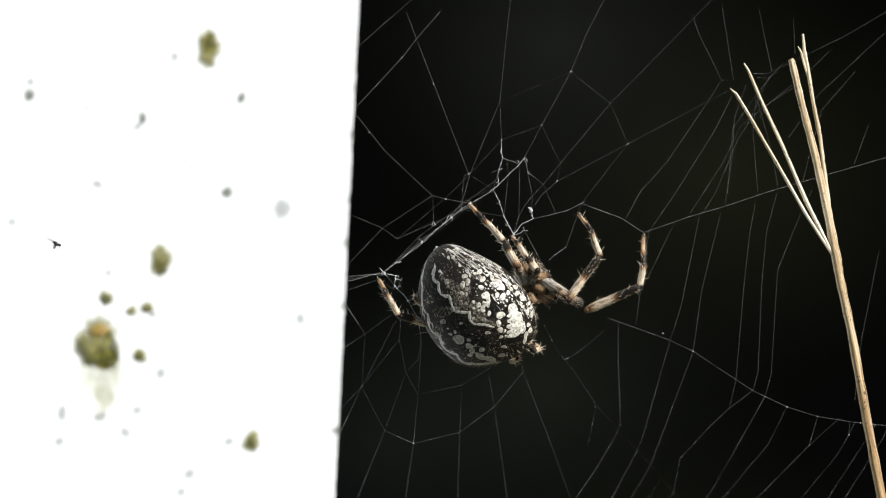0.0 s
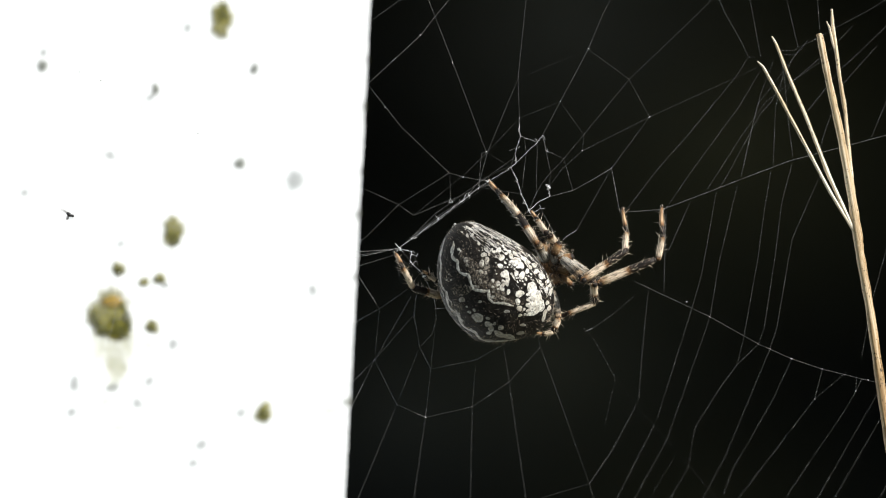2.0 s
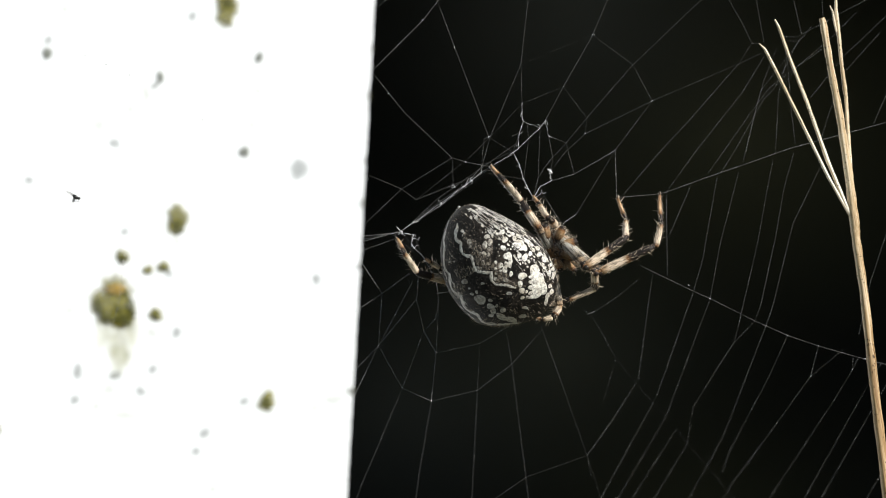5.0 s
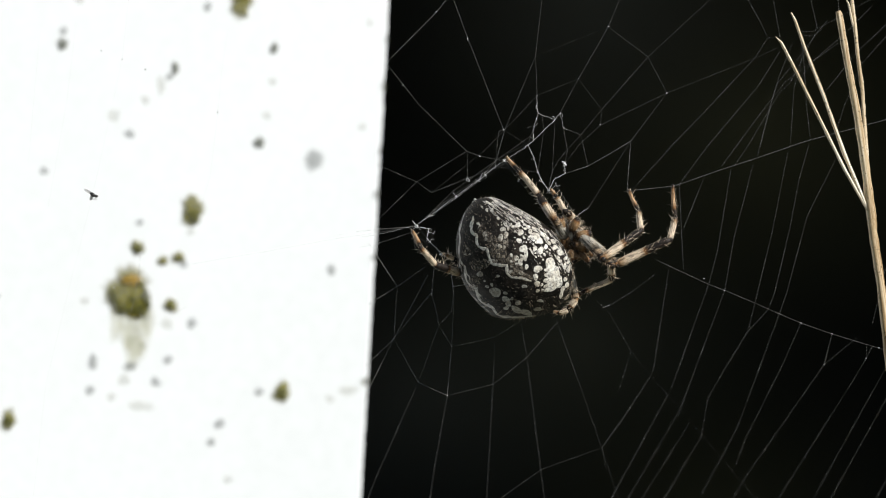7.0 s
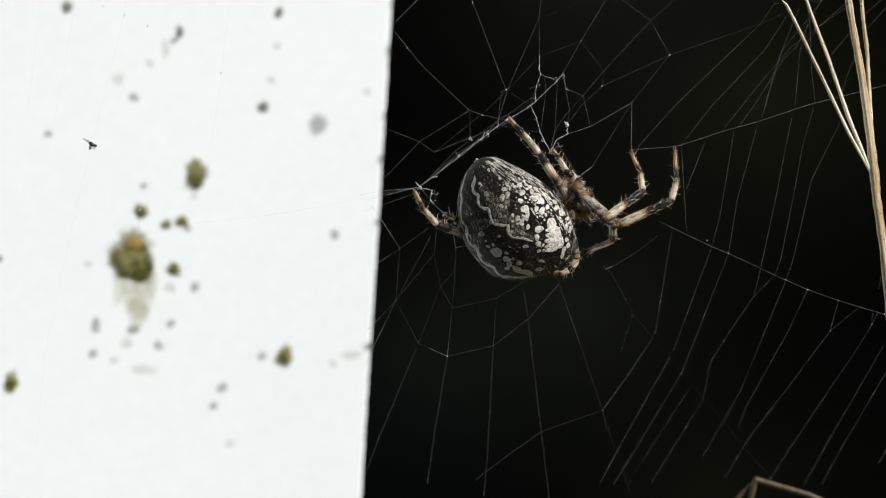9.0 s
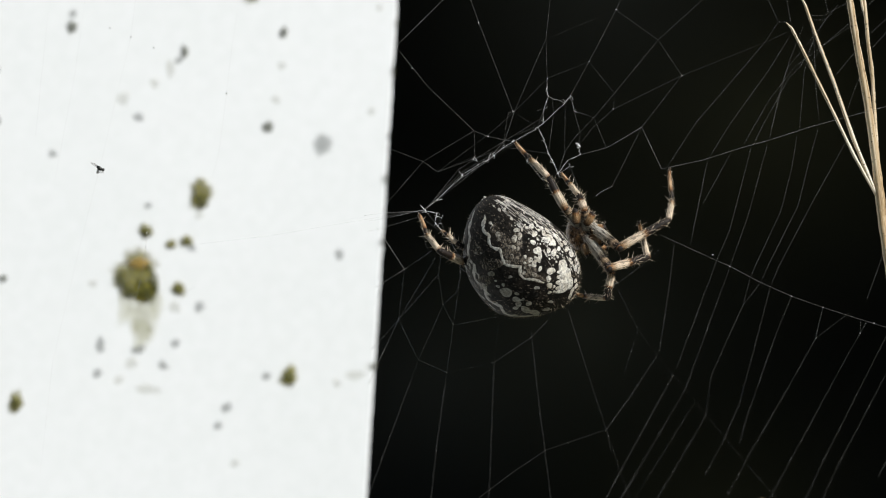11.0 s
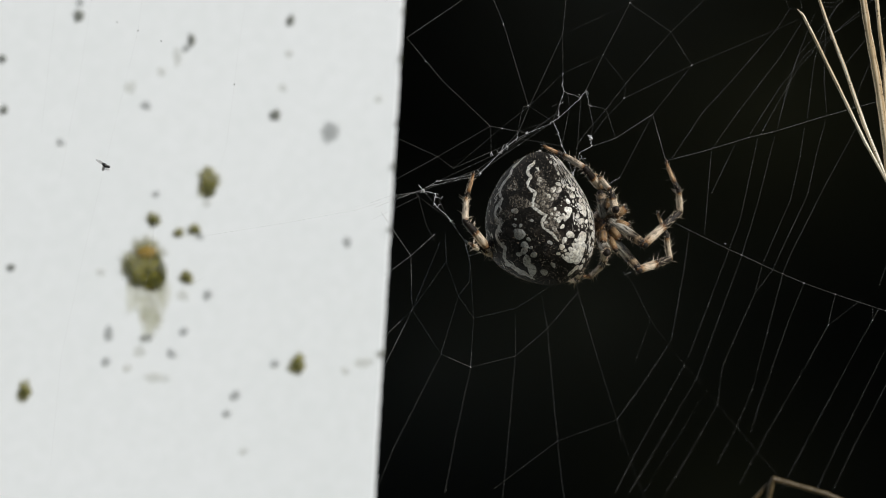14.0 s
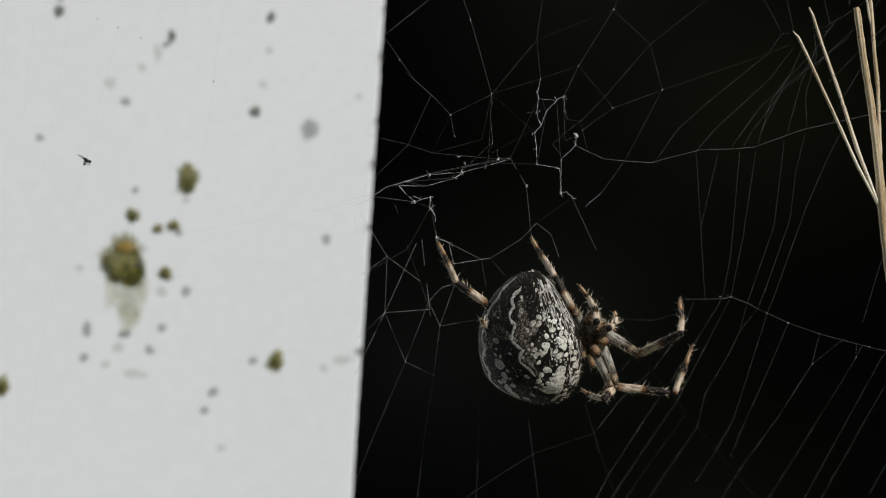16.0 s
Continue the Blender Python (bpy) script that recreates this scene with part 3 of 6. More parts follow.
late(908, 188, (12, 11), (5, 0), (13, 25))
late(910, 220, (7, 16), (0, 4), (8, 28))
late(940, 231, (11, 7), (1, -7), (10, 20))
late(949, 218, (10, 7), (4, 0), (14, 24))
late(955, 245, (10, 8), (1, 0), (8, 24))
late(903, 240, (8, 14), (4, 7), (12, 31))
late(920, 250, (12, 5), (5, 0), (12, 21))
late(917, 224, (7, 12), (-1, 3), (8, 29))
late(902, 268, (15, 11), (14, 4), (21, 28))
late(893, 275, (12, 12), (12, 7), (19, 33))
late(905, 298, (13, 18), (6, 14), (11, 38))
late(912, 322, (10, 16), (0, 16), (5, 42))
late(920, 338, (15, 20), (29, 2), (37, 33))
late(929, 356, None, (25, 24), (31, 59))
late(938, 320, (12, 18), (8, 5), (20, 25))
late(942, 335, (13, 10), (10, -5), (18, 20))
late(945, 345, (15, 8), (26, 40), (35, 77))
late(938, 352, (13, 9), (22, 24), (32, 60))
late(960, 308, (16, 7), (19, -20), (26, 4))
late(962, 325, (15, 3), (18, -20), (23, 5))
late(1003, 313, (18, 7), (-2, -1), (3, 27))
late(1073, 272, None, (41, 44), (-1, 84))
late(1040, 292, None, (-11, 30), (-4, 61))
late(962, 285, (9, 6), (-5, -2), (2, 24))
late(950, 300, (4, 11), (-11, 2), (-6, 29))
late(1023, 214, (13, 5), (5, 1), (12, 29))
late(1021, 242, (16, 5), (20, -5), (29, 21))
late(987, 258, (10, 7), (-3, 3), (6, 29))
late(985, 275, (7, 13), (17, -12), (29, 14))
late(820, 325, (3, 20), (-35, 32), (-35, 55))
late(838, 310, (7, 22), (-14, 33), (-11, 59))
late(836, 310, (9, 22), (-9, 27), (-5, 53))
late(838, 300, (13, 24), (-6, 6), (0, 26))
late(838, 298, (13, 24), (-6, 28), (-2, 48))
late(853, 300, (11, 16), (-9, 34), (-5, 56))
late(853, 306, (9, 18), (-9, 28), (-5, 50))
late(892, 277, (11, 12), (-31, 56), (-22, 78))
late(851, 301, (23, 18), (10, 33), (19, 54))
late(878, 335, (27, 9), (17, 42), (21, 68))
late(850, 248, (26, 14), (-21, -27), (-15, -7))
late(842, 250, (22, 19), (-12, 31), (-6, 52))
late(852, 248, (24, 14), (-23, -27), (-17, -7))
late(785, 285, (24, 15), (-64, -61), (-57, -41))
late(786, 287, (23, 16), (-29, -28), (-23, -8))
late(787, 332, (21, -1), (-25, -40), (-18, -19))
late(810, 292, (19, 14), (-53, -33), (-47, -13))
late(696, 341, (9, 3), (-9, -27), (-7, -8))
late(722, 360, (8, 1), (7, -33), (9, -13))
late(786, 331, (22, 4), (-29, -72), (-23, -52))
late(839, 298, (12, 26), (-10, -75), (-4, -56))
late(765, 365, (10, 15), (-40, 0), (-38, 20))
late(720, 402, (-5, -6), (-35, -22), (-35, -3))
late(697, 418, (-22, -8), (-47, -30), (-45, -10))
late(699, 420, (-8, 6), (-1, -13), (2, 14))
late(720, 424, (-5, -8), (5, -25), (10, 0))
late(716, 440, (3, -4), (7, -21), (12, 3))
late(722, 448, (2, 0), (4, -26), (9, -2))
late(735, 460, (1, 6), (-5, -25), (3, -2))
late(740, 468, (4, 9), (-4, 6), (1, 28))
late(758, 500, (-1, 13), (-2, -21), (6, 6))
late(762, 525, (11, 30), (1, -5), (10, 18))
late(755, 520, (7, 15), (58, -14), (62, 15))
late(690, 430, (-9, 18), (-4, 66), (1, 87))
late(686, 425, (-16, -11), (-24, -2), (-16, 22))
late(628, 452, (0, 10), (-12, 84), (-13, 111))
late(739, 467, (5, 11), (-16, -47), (-11, -21))
late(700, 480, (6, 16), (7, 72), (13, 94))
late(724, 535, (13, 18), (0, 69), (7, 89))
late(763, 540, (9, 17), (5, 17), (12, 38))
late(712, 492, (4, 9), (-5, 60), (1, 82))
late(805, 338, (3, 17), (-35, 34), (-38, 55))
late(815, 322, (5, 18), (-25, 32), (-23, 56))
late(808, 335, (2, 18), (-33, 32), (-35, 55))
late(762, 372, (3, 13), (-32, 5), (-40, 34))
late(705, 412, (-20, -4), (-40, -24), (-38, -7))
late(800, 520, None, (19, -16), (21, 14), True)
late(815, 520, None, (15, -16), (22, 12), True)
late(880, 470, None, (1, -4), (11, 27), True)
late(920, 440, None, (-12, -4), (-2, 28), True)
late(970, 450, None, (-40, -2), (-26, 38), True)
late(850, 530, None, (-25, 23), (-20, 50), True)
late(840, 500, None, (16, 34), (23, 61), True)
late(960, 500, None, (-16, -20), (-1, 28), True)


def node_place(u, v, t):
    """Where a knot of the web hangs at t seconds."""
    if (u, v) not in LATE:
        return drift_place(u, v, t)
    a, b, c, tucked = LATE[(u, v)]

    def early(when):
        if not tucked:
            return drift_place(u, v, when)
        return tuple((u, v)[k] + float(np.interp(when, BODY_TABLE[:, 0], BODY_TABLE[:, 1 + k]) - np.interp(3.5, BODY_TABLE[:, 0], BODY_TABLE[:, 1 + k])) for k in (0, 1))

    if t <= 14.5:
        return early(t)
    rows = [early(14.5)] + [early(15.0) if d is None else (u + d[0], v + d[1]) for d in (a, b, c)]
    k = min(2, int((t - 14.5) / 0.5))
    f = (t - 14.5) / 0.5 - k
    return tuple(rows[k][n] + (rows[k + 1][n] - rows[k][n]) * f for n in (0, 1))


def drift_place(u, v, t):
    """Where a knot of the web hangs at t seconds, by the sway of the knots round it."""
    if (u, v) in OWN:
        rows = OWN[(u, v)]
        return u + np.interp(t, rows[:, 0], rows[:, 1]), v + np.interp(t, rows[:, 0], rows[:, 2])
    total, du, dv = 1e-9, 0.0, 0.0
    for cu, cv, rows in SWAYS:
        w = 1 / ((cu - u) ** 2 + (cv - v) ** 2 + 60) ** 1.5
        total += w
        du += w * np.interp(t, rows[:, 0], rows[:, 1])
        dv += w * np.interp(t, rows[:, 0], rows[:, 2])
    return u + du / total, v + dv / total


def web_depth(u, v):
    """The torn lower half of the web leans back, away from the lens."""
    low = max(0.0, v - (490 + 0.44 * (u - 1115))) * min(1.0, max(0.0, (u - 990) / 120))
    return min(360.0, 1.2 * low) + 10 * math.sin(u * 0.004 + 1) + 8 * math.sin(v * 0.005)


WEB = None
STRANDS = []


def strand(a, b, mat=None, radius=0.42, beads=0.0, sag=0.0):
    """One straight or slightly sagging thread from knot to knot, keyed with the web."""
    rows = []
    for t in TIMES:
        p, q = node_place(*a, t), node_place(*b, t)
        rows.append((t, at(*p, web_depth(*a)), at(*q, web_depth(*b))))
    p0, q0 = next((p, q) for t, p, q in rows if t == 3.5)
    spans = [(q - p).length for _, p, q in rows]
    least, most = min(spans), max(spans)
    if most < 1e-6:
        return
    if most - least < 3.5 * UNIT:
        ends, length = (0.5,), (least + most) / 2 + 0.5 * UNIT
    else:
        # a thread that tightens and slackens: two lengths that slide along each other
        ends, length = (0.0, 1.0), max(min(most / 2 + UNIT, max(1.3 * least, 4 * UNIT)), 0.5 * (q0 - p0).length)
    d0 = (q0 - p0).normalized()
    base = d0.to_track_quat("Z", "Y")
    for end in ends:
        bm = bmesh.new()
        rng = random.Random(int(a[0] * 7 + b[1] * 13 + end * 5))
        rough = mat == M_SILK_THICK
        steps = max(4, int(length / UNIT / 4)) if rough else (6 if sag else 1)
        jit = 0.7 if rough else 0.4
        pts = [Vector((sag * UNIT * math.sin(math.pi * k / steps) + (rng.uniform(-jit, jit) * UNIT if 0 < k < steps else 0),
                       rng.uniform(-jit, jit) * UNIT if 0 < k < steps else 0, length * (k / steps - end))) for k in range(steps + 1)]
        tube(bm, pts, [radius * UNIT * (rng.choice((0.2, 0.25, 0.35, 0.75)) if rough else 0.8) for _ in pts], 5)
        if beads:
            n = int(length / (beads * UNIT))
            for k in range(n):
                z = length * ((k + rng.uniform(0.3, 0.7)) / n - end)
                made = bmesh.ops.create_icosphere(bm, subdivisions=1, radius=UNIT * rng.uniform(0.55, 1.0), matrix=Matrix.Translation((0, 0, z)))
                for vert in made["verts"]:
                    for f in vert.link_faces:
                        f.material_index = 1
        ob = part("thread", bm, [mat or M_SILK, M_DEW], WEB)
        keys = []
        for t, p, q in rows:
            way = q - p
            turn = d0.rotation_difference(way.normalized() if way.length > 1e-7 else d0) @ base
            keys.append((t, Matrix.LocRotScale(p + way * end, turn, None)))
        STRANDS.append((ob, keys))


def chain(*pts, **how):
    for a, b in zip(pts, pts[1:]):
        strand(a, b, **how)


def spider_web():
    global WEB
    WEB = new("spider_web")
    tagged(WEB, "torn orb web of pale silk between post and grass", "spider web")
    # frame and spokes, upper part
    chain((640, 30), (645, 26), (700, -20), (770, -80))
    chain((642, 134), (735, 40), (759, 8), (800, -40), radius=0.8)
    chain((740, -40), (759, 8), (790, 88), (850, 248), radius=0.52)
    chain((642, 134), (700, 205), (785, 285), radius=0.55)
    chain((926, -70), (918, 0), (906, 118), (908, 188))
    chain((1100, -80), (1058, 0), (1031, 65), (981, 158), (949, 218))
    chain((906, 118), (1031, 65), mat=M_SILK_FINE)
    chain((908, 188), (981, 158), (1023, 214), (1021, 242), mat=M_SILK_FINE, radius=0.7)
    chain((1031, 65), (1103, 118), (1139, 183), mat=M_SILK_FINE, radius=0.9)
    chain((1300, -75), (1225, 3), (1103, 118), mat=M_SILK_FINE, radius=0.8)
    chain((1103, 118), (1023, 214), (987, 258), mat=M_SILK_FINE, radius=1.0)
    chain((1330, 100), (1292, 118), (1139, 183), mat=M_SILK_FINE, radius=0.7)
    chain((1139, 183), (1021, 242), (985, 275), mat=M_SILK_FINE, radius=0.9)
    chain((1139, 183), (1073, 272), (1008, 384), mat=M_SILK_FINE, radius=0.85)
    chain((906, 118), (852, 248), (836, 310))
    chain((908, 188), (852, 248), (815, 285), (722, 360), mat=M_SILK_FINE, radius=0.7)
    # ragged hub
    how = dict(mat=M_SILK_THICK, radius=0.9, sag=1.5)
    chain((908, 188), (908, 212), (910, 220), (940, 231), (949, 218), **how)
    chain((910, 220), (903, 240), (902, 268), (893, 275), (905, 298), (912, 322), (920, 338), (929, 356), **how)
    chain((940, 231), (920, 250), (902, 268), **how)
    chain((917, 224), (920, 250))
    chain((903, 240), (890, 246))
    chain((949, 218), (955, 245), mat=M_SILK_THICK, radius=0.8)
    chain((955, 245), (968, 250), (987, 258), (962, 285), (950, 300), (938, 320), (929, 356), sag=1)
    chain((987, 258), (1003, 313))
    chain((955, 245), (964, 285), (960, 308))
    chain((940, 231), (938, 320))
    chain((920, 250), (912, 322))
    chain((985, 275), (960, 308), mat=M_SILK, sag=2)
    chain((960, 308), (962, 325), (942, 335), (929, 356), mat=M_SILK_THICK, radius=0.8, sag=1)
    chain((929, 356), (938, 352), (945, 345), mat=M_SILK_THICK, radius=0.9, sag=1)
    chain((962, 325), (1003, 313), (1040, 292), (1073, 272), radius=0.7, beads=9)
    chain((853, 306), (892, 277), mat=M_SILK_FINE, radius=0.7)
    chain((851, 301), (878, 335), (905, 368), mat=M_SILK, radius=0.8)
    chain((851, 301), (853, 300), mat=M_SILK_THICK, radius=0.8)
    chain((945, 345), (1005, 440), mat=M_SILK, radius=0.6)
    chain((836, 310), (912, 322), mat=M_SILK_FINE, radius=0.9)
    chain((985, 400), (996, 391), (1008, 384), mat=M_SILK_THICK, radius=0.6, sag=1)
    # frayed loose ends
    rng = random.Random(21)
    for u, v in ((908, 212), (903, 240), (902, 268), (905, 298), (920, 338), (940, 231), (949, 218), (962, 325), (945, 345), (929, 356), (955, 245), (893, 275),
                 (838, 310), (820, 325), (808, 335), (765, 365), (720, 402), (720, 424), (716, 440), (722, 448), (740, 468), (758, 500), (699, 420)):
        frayed(u, v, rng)
    chain((853, 306), (762, 372), (697, 418), mat=M_SILK_FINE)
    chain((838, 300), (808, 335), (720, 402), mat=M_SILK)
    chain((893, 275), (850, 248), mat=M_SILK_FINE)
    chain((902, 268), (838, 298), mat=M_SILK_FINE)
    chain((699, 420), (716, 440), mat=M_SILK)
    chain((720, 424), (735, 460), mat=M_SILK)
    chain((697, 418), (560, 440), mat=M_SILK_FINE)
    # leg lines on the far side
    chain((1073, 272), (1083, 353), beads=10, radius=0.85)
    chain((1083, 353), (1157, 347), radius=0.75)
    chain((1157, 347), (1175, 341), (1240, 316), (1290, 297), (1385, 262), (1500, 231), (1568, 212), (1680, 180), radius=0.8, beads=22)
    # left bundle to the post
    chain((892, 277), (838, 310), (820, 325), mat=M_SILK_THICK, radius=0.55, sag=1)
    chain((820, 325), (765, 365), (720, 402), (697, 418), mat=M_SILK_THICK, radius=0.52, sag=1)
    chain((808, 335), (762, 372), (705, 412), mat=M_SILK_THICK, radius=0.5, sag=-2)
    for rise, drop in ((-6, -2), (-18, 1)):
        chain(beside(892, 277, 6, rise), beside(765, 365, rise * 0.3, rise * 0.45), beside(697, 418, 2, drop), mat=M_SILK, radius=0.48)
    chain((815, 322), (808, 335), (820, 325), mat=M_SILK_THICK, radius=1.0, sag=3)
    chain((850, 248), (842, 250), (838, 300), (838, 310), sag=1)
    chain((910, 220), (892, 277), mat=M_SILK_FINE, radius=0.8)
    chain((785, 285), (810, 292), (839, 298), mat=M_SILK)
    chain((839, 298), (853, 300))
    chain((640, 318), (696, 341), (722, 360))
    chain((722, 360), (853, 306))
    chain((722, 360), (786, 331), mat=M_SILK_FINE)
    chain((628, 314), (640, 318))
    chain((625, 412), (640, 398), (696, 341), (785, 285))
    chain((786, 287), (787, 332))
    chain((787, 332), (792, 338), (784, 337), (787, 330), mat=M_SILK_THICK, radius=0.8)
    chain((697, 418), (630, 432), (560, 446), (430, 470), (300, 488))
    chain((699, 420), (630, 426), (590, 433), radius=0.9)
    chain((697, 418), (628, 436), (600, 442), mat=M_SILK_THICK, radius=0.5)
    chain((699, 420), (692, 412), (705, 426), mat=M_SILK_THICK, radius=1.0, sag=2)
    chain((690, 430), (628, 452), (600, 460))
    chain((697, 418), (686, 425), (690, 430))
    chain((690, 430), (739, 467), mat=M_SILK_FINE, radius=0.8)
    chain((690, 430), (700, 480), (724, 535), mat=M_SILK_FINE, radius=0.8)
    chain((697, 418), (720, 402), (762, 372), (805, 338), mat=M_SILK)
    chain((699, 420), (720, 424), (716, 440), (722, 448), (735, 460), (740, 468), mat=M_SILK_THICK, radius=1.1, sag=2)
    chain((716, 428), (728, 433), (730, 428), mat=M_SILK_THICK, radius=0.9)
    chain((740, 468), (758, 500), (762, 525), mat=M_SILK_THICK, radius=0.7, sag=1)
    chain((762, 525), (800, 520), (815, 520), mat=M_SILK_THICK, radius=0.9, sag=1)
    chain((758, 500), (800, 520), mat=M_SILK, radius=0.8)
    chain((815, 520), (880, 470), (920, 440), (970, 450), (960, 500), mat=M_SILK, radius=0.8)
    chain((800, 520), (850, 530))
    chain((815, 520), (840, 500))
    chain((920, 440), (945, 345), mat=M_SILK_FINE)
    chain((722, 448), (740, 468))
    # lower left
    chain((612, 452), (622, 465), (663, 527), radius=1.1)
    chain((612, 560), (620, 555), (663, 527), (712, 492), radius=1.2)
    chain((663, 527), (655, 617), (694, 688), radius=0.95)
    chain((606, 670), (616, 660), (655, 617), (724, 535), (728, 498), radius=1.15)
    chain((655, 617), (718, 505), radius=1.2)
    chain((602, 732), (616, 700), (655, 617), radius=1.1)
    chain((724, 535), (734, 590), (754, 626), radius=1.15)
    chain((734, 590), (756, 568), (763, 540), (762, 520), radius=1.25, sag=3)
    chain((763, 540), (754, 626), (745, 710), radius=0.85)
    chain((745, 710), (725, 850), (715, 940), mat=M_SILK_SOFT, radius=2.3)
    chain((763, 540), (800, 528), mat=M_SILK_FINE)
    chain((754, 626), (833, 610), (885, 580), (920, 560), radius=0.95)
    chain((734, 590), (694, 688), radius=0.85)
    chain((694, 688), (625, 870), (600, 940), mat=M_SILK_SOFT, radius=2.3)
    chain((694, 688), (745, 710), radius=0.85)
    chain((745, 710), (827, 691), (890, 645), (945, 585), mat=M_SILK_FINE, radius=1.0)
    chain((825, 570), (833, 610), (827, 691), mat=M_SILK_FINE, radius=0.95)
    chain((827, 691), (820, 882), (815, 960), mat=M_SILK_SOFT, radius=2.2)
    chain((878, 570), (890, 645), mat=M_SILK_FINE, radius=0.95)
    chain((890, 645), (900, 730), (920, 882), (930, 960), mat=M_SILK_SOFT, radius=2.2)
    chain((940, 560), (945, 585), (985, 695), mat=M_SILK_FINE, radius=0.9)
    chain((985, 695), (1022, 800), (1050, 882), (1075, 950), mat=M_SILK_SOFT, radius=1.9)
    chain((800, 930), (860, 882), (916, 840), mat=M_SILK_FINE, radius=0.9)
    chain((916, 840), (1022, 800), mat=M_SILK_SOFT, radius=1.0)
    chain((1022, 800), (1030, 836), mat=M_SILK_FINE, radius=0.9)
    chain((985, 500), (1015, 545), (1038, 568), (1075, 633), (1052, 702), mat=M_SILK_DIM, radius=0.5, beads=14)
    chain((1075, 633), (1118, 685), (1162, 733), (1180, 755), (1218, 800), (1275, 868), (1330, 930), mat=M_SILK_FINE)
    chain((1025, 558), (1038, 553), radius=0.95)
    chain((1040, 552), (1080, 525), (1115, 495), mat=M_SILK_DIM, radius=0.6, beads=8)
    # long lower spoke and the capture threads hung on it
    chain((1115, 470), (1212, 515), (1240, 525), (1290, 545), (1313, 555), (1370, 579), (1425, 598), (1510, 624), (1568, 640), (1700, 680), radius=0.55, beads=20)
    fine = dict(mat=M_SILK_SOFT, radius=1.6, beads=8.0)
    thin = dict(mat=M_SILK_DIM, radius=0.75, beads=6.0)
    chain((1140, 480), (1131, 550), (1114, 668), **fine)
    chain((1110, 675), (1065, 740), (1022, 800), **fine)
    chain((1212, 515), (1146, 697), **fine)
    chain((1140, 708), (1050, 870), (1020, 930), **fine)
    chain((1240, 525), (1162, 733), (1075, 880), (1045, 930), **fine)
    chain((1180, 755), (1100, 880), (1070, 930), **fine)
    chain((1332, 562), (1265, 760), (1235, 820), (1200, 882), **fine)
    chain((1370, 579), (1340, 650), (1275, 790), (1262, 830), **fine)
    chain((1470, 605), (1412, 652), (1345, 755), (1280, 850), (1240, 920), **fine)
    chain((1498, 620), (1487, 642), (1465, 680), (1350, 870), (1315, 930), **fine)
    chain((1540, 632), (1530, 645), (1410, 870), (1380, 930), **fine)
    chain((1610, 560), (1555, 660), (1440, 870), (1410, 930), **fine)
    chain((1650, 620), (1570, 780), (1510, 890), **fine)
    chain((1200, 780), (1140, 880), (1110, 930), **fine)
    chain((1278, 595), (1252, 640), (1210, 715), (1200, 780), **fine)
    chain((1167, 341), (1166, 490), **thin)
    chain((1211, 330), (1172, 418), **thin)
    chain((1256, 314), (1229, 460), (1212, 515), **thin)
    chain((1293, 305), (1259, 436), (1240, 525), **thin)
    chain((1353, 281), (1342, 341), (1325, 424), (1290, 545), (1278, 595), **thin)
    chain((1390, 269), (1372, 335), (1357, 412), (1324, 526), (1313, 555), (1278, 595), **thin)
    chain((1453, 263), (1432, 305), (1387, 394), (1345, 526), (1332, 562), **thin)
    chain((1568, 364), (1521, 490), (1498, 580), **thin)
    dew = dict(mat=M_SILK_DIM, radius=0.6, beads=5.0)
    chain((1425, 598), (1417, 630), (1412, 652), **dew)
    chain((1488, 615), (1487, 642), **dew)
    chain((1255, -40), (1271, 0), (1302, 55), (1314, 82), **dew)
    chain((1314, 82), (1292, 117), (1205, 217), (1155, 272), (1093, 350), **dew)
    chain((1310, -50), (1321, 0), (1336, 82), **dew)
    chain((1336, 105), (1300, 165), (1215, 275), (1168, 343), **dew)
    chain((1375, -50), (1387, 0), (1402, 65), **dew)
    chain((1436, -30), (1440, 34), **dew)
    chain((1314, 82), (1328, 82), **dew)
    chain((1368, 70), (1395, 70), (1402, 65), (1440, 45), (1470, 27), (1520, 0), (1600, -50), **dew)
    chain((1375, 77), (1395, 78), (1410, 66), **dew)
    chain((1590, -8), (1500, 80), (1478, 100), (1418, 175), **dew)
    chain((1498, 25), (1455, 70), (1385, 130), (1345, 160), (1300, 220), (1240, 310), **dew)
    chain((1420, 50), (1395, 80), (1355, 160), (1335, 180), (1285, 270), (1262, 308), **dew)
    chain((1358, 90), (1335, 150), (1318, 210), (1300, 290), **dew)
    chain((1400, 75), (1370, 115), (1330, 165), (1305, 270), **dew)
    chain((1375, 115), (1362, 170), (1357, 272), **dew)
    chain((1372, 80), (1378, 120), (1385, 200), (1393, 262), **dew)
    chain((1440, 90), (1395, 122), (1375, 150), **dew)
    chain((1480, 130), (1452, 200), (1437, 248), **dew)
    chain((1540, 60), (1478, 130), **dew)
    chain((1560, 150), (1530, 220), **dew)
    # threads across the post
    chain((119, 357), (80, 520), (40, 700), (20, 900), mat=M_SILK_FINE)
    chain((90, 60), (72, 200), (40, 380), mat=M_SILK_FINE)
    chain((25, 80), (5, 300), mat=M_SILK_FINE)
    chain((119, 357), (172, 123), (190, -40), mat=M_SILK_FINE)
    chain((343, 222), (330, 330), (300, 440), mat=M_SILK_FINE)
    chain((343, 222), (350, 150), (360, 80), mat=M_SILK_FINE)
    chain((205, 470), (198, 540), (185, 590), radius=0.9)
    for y in (0, 5, 10, 15):
        chain((159, 525 + y), (206, 513 + y), mat=M_SILK, radius=1.0)
    chain((286, 390), (296, 410), mat=M_SILK, radius=0.9)
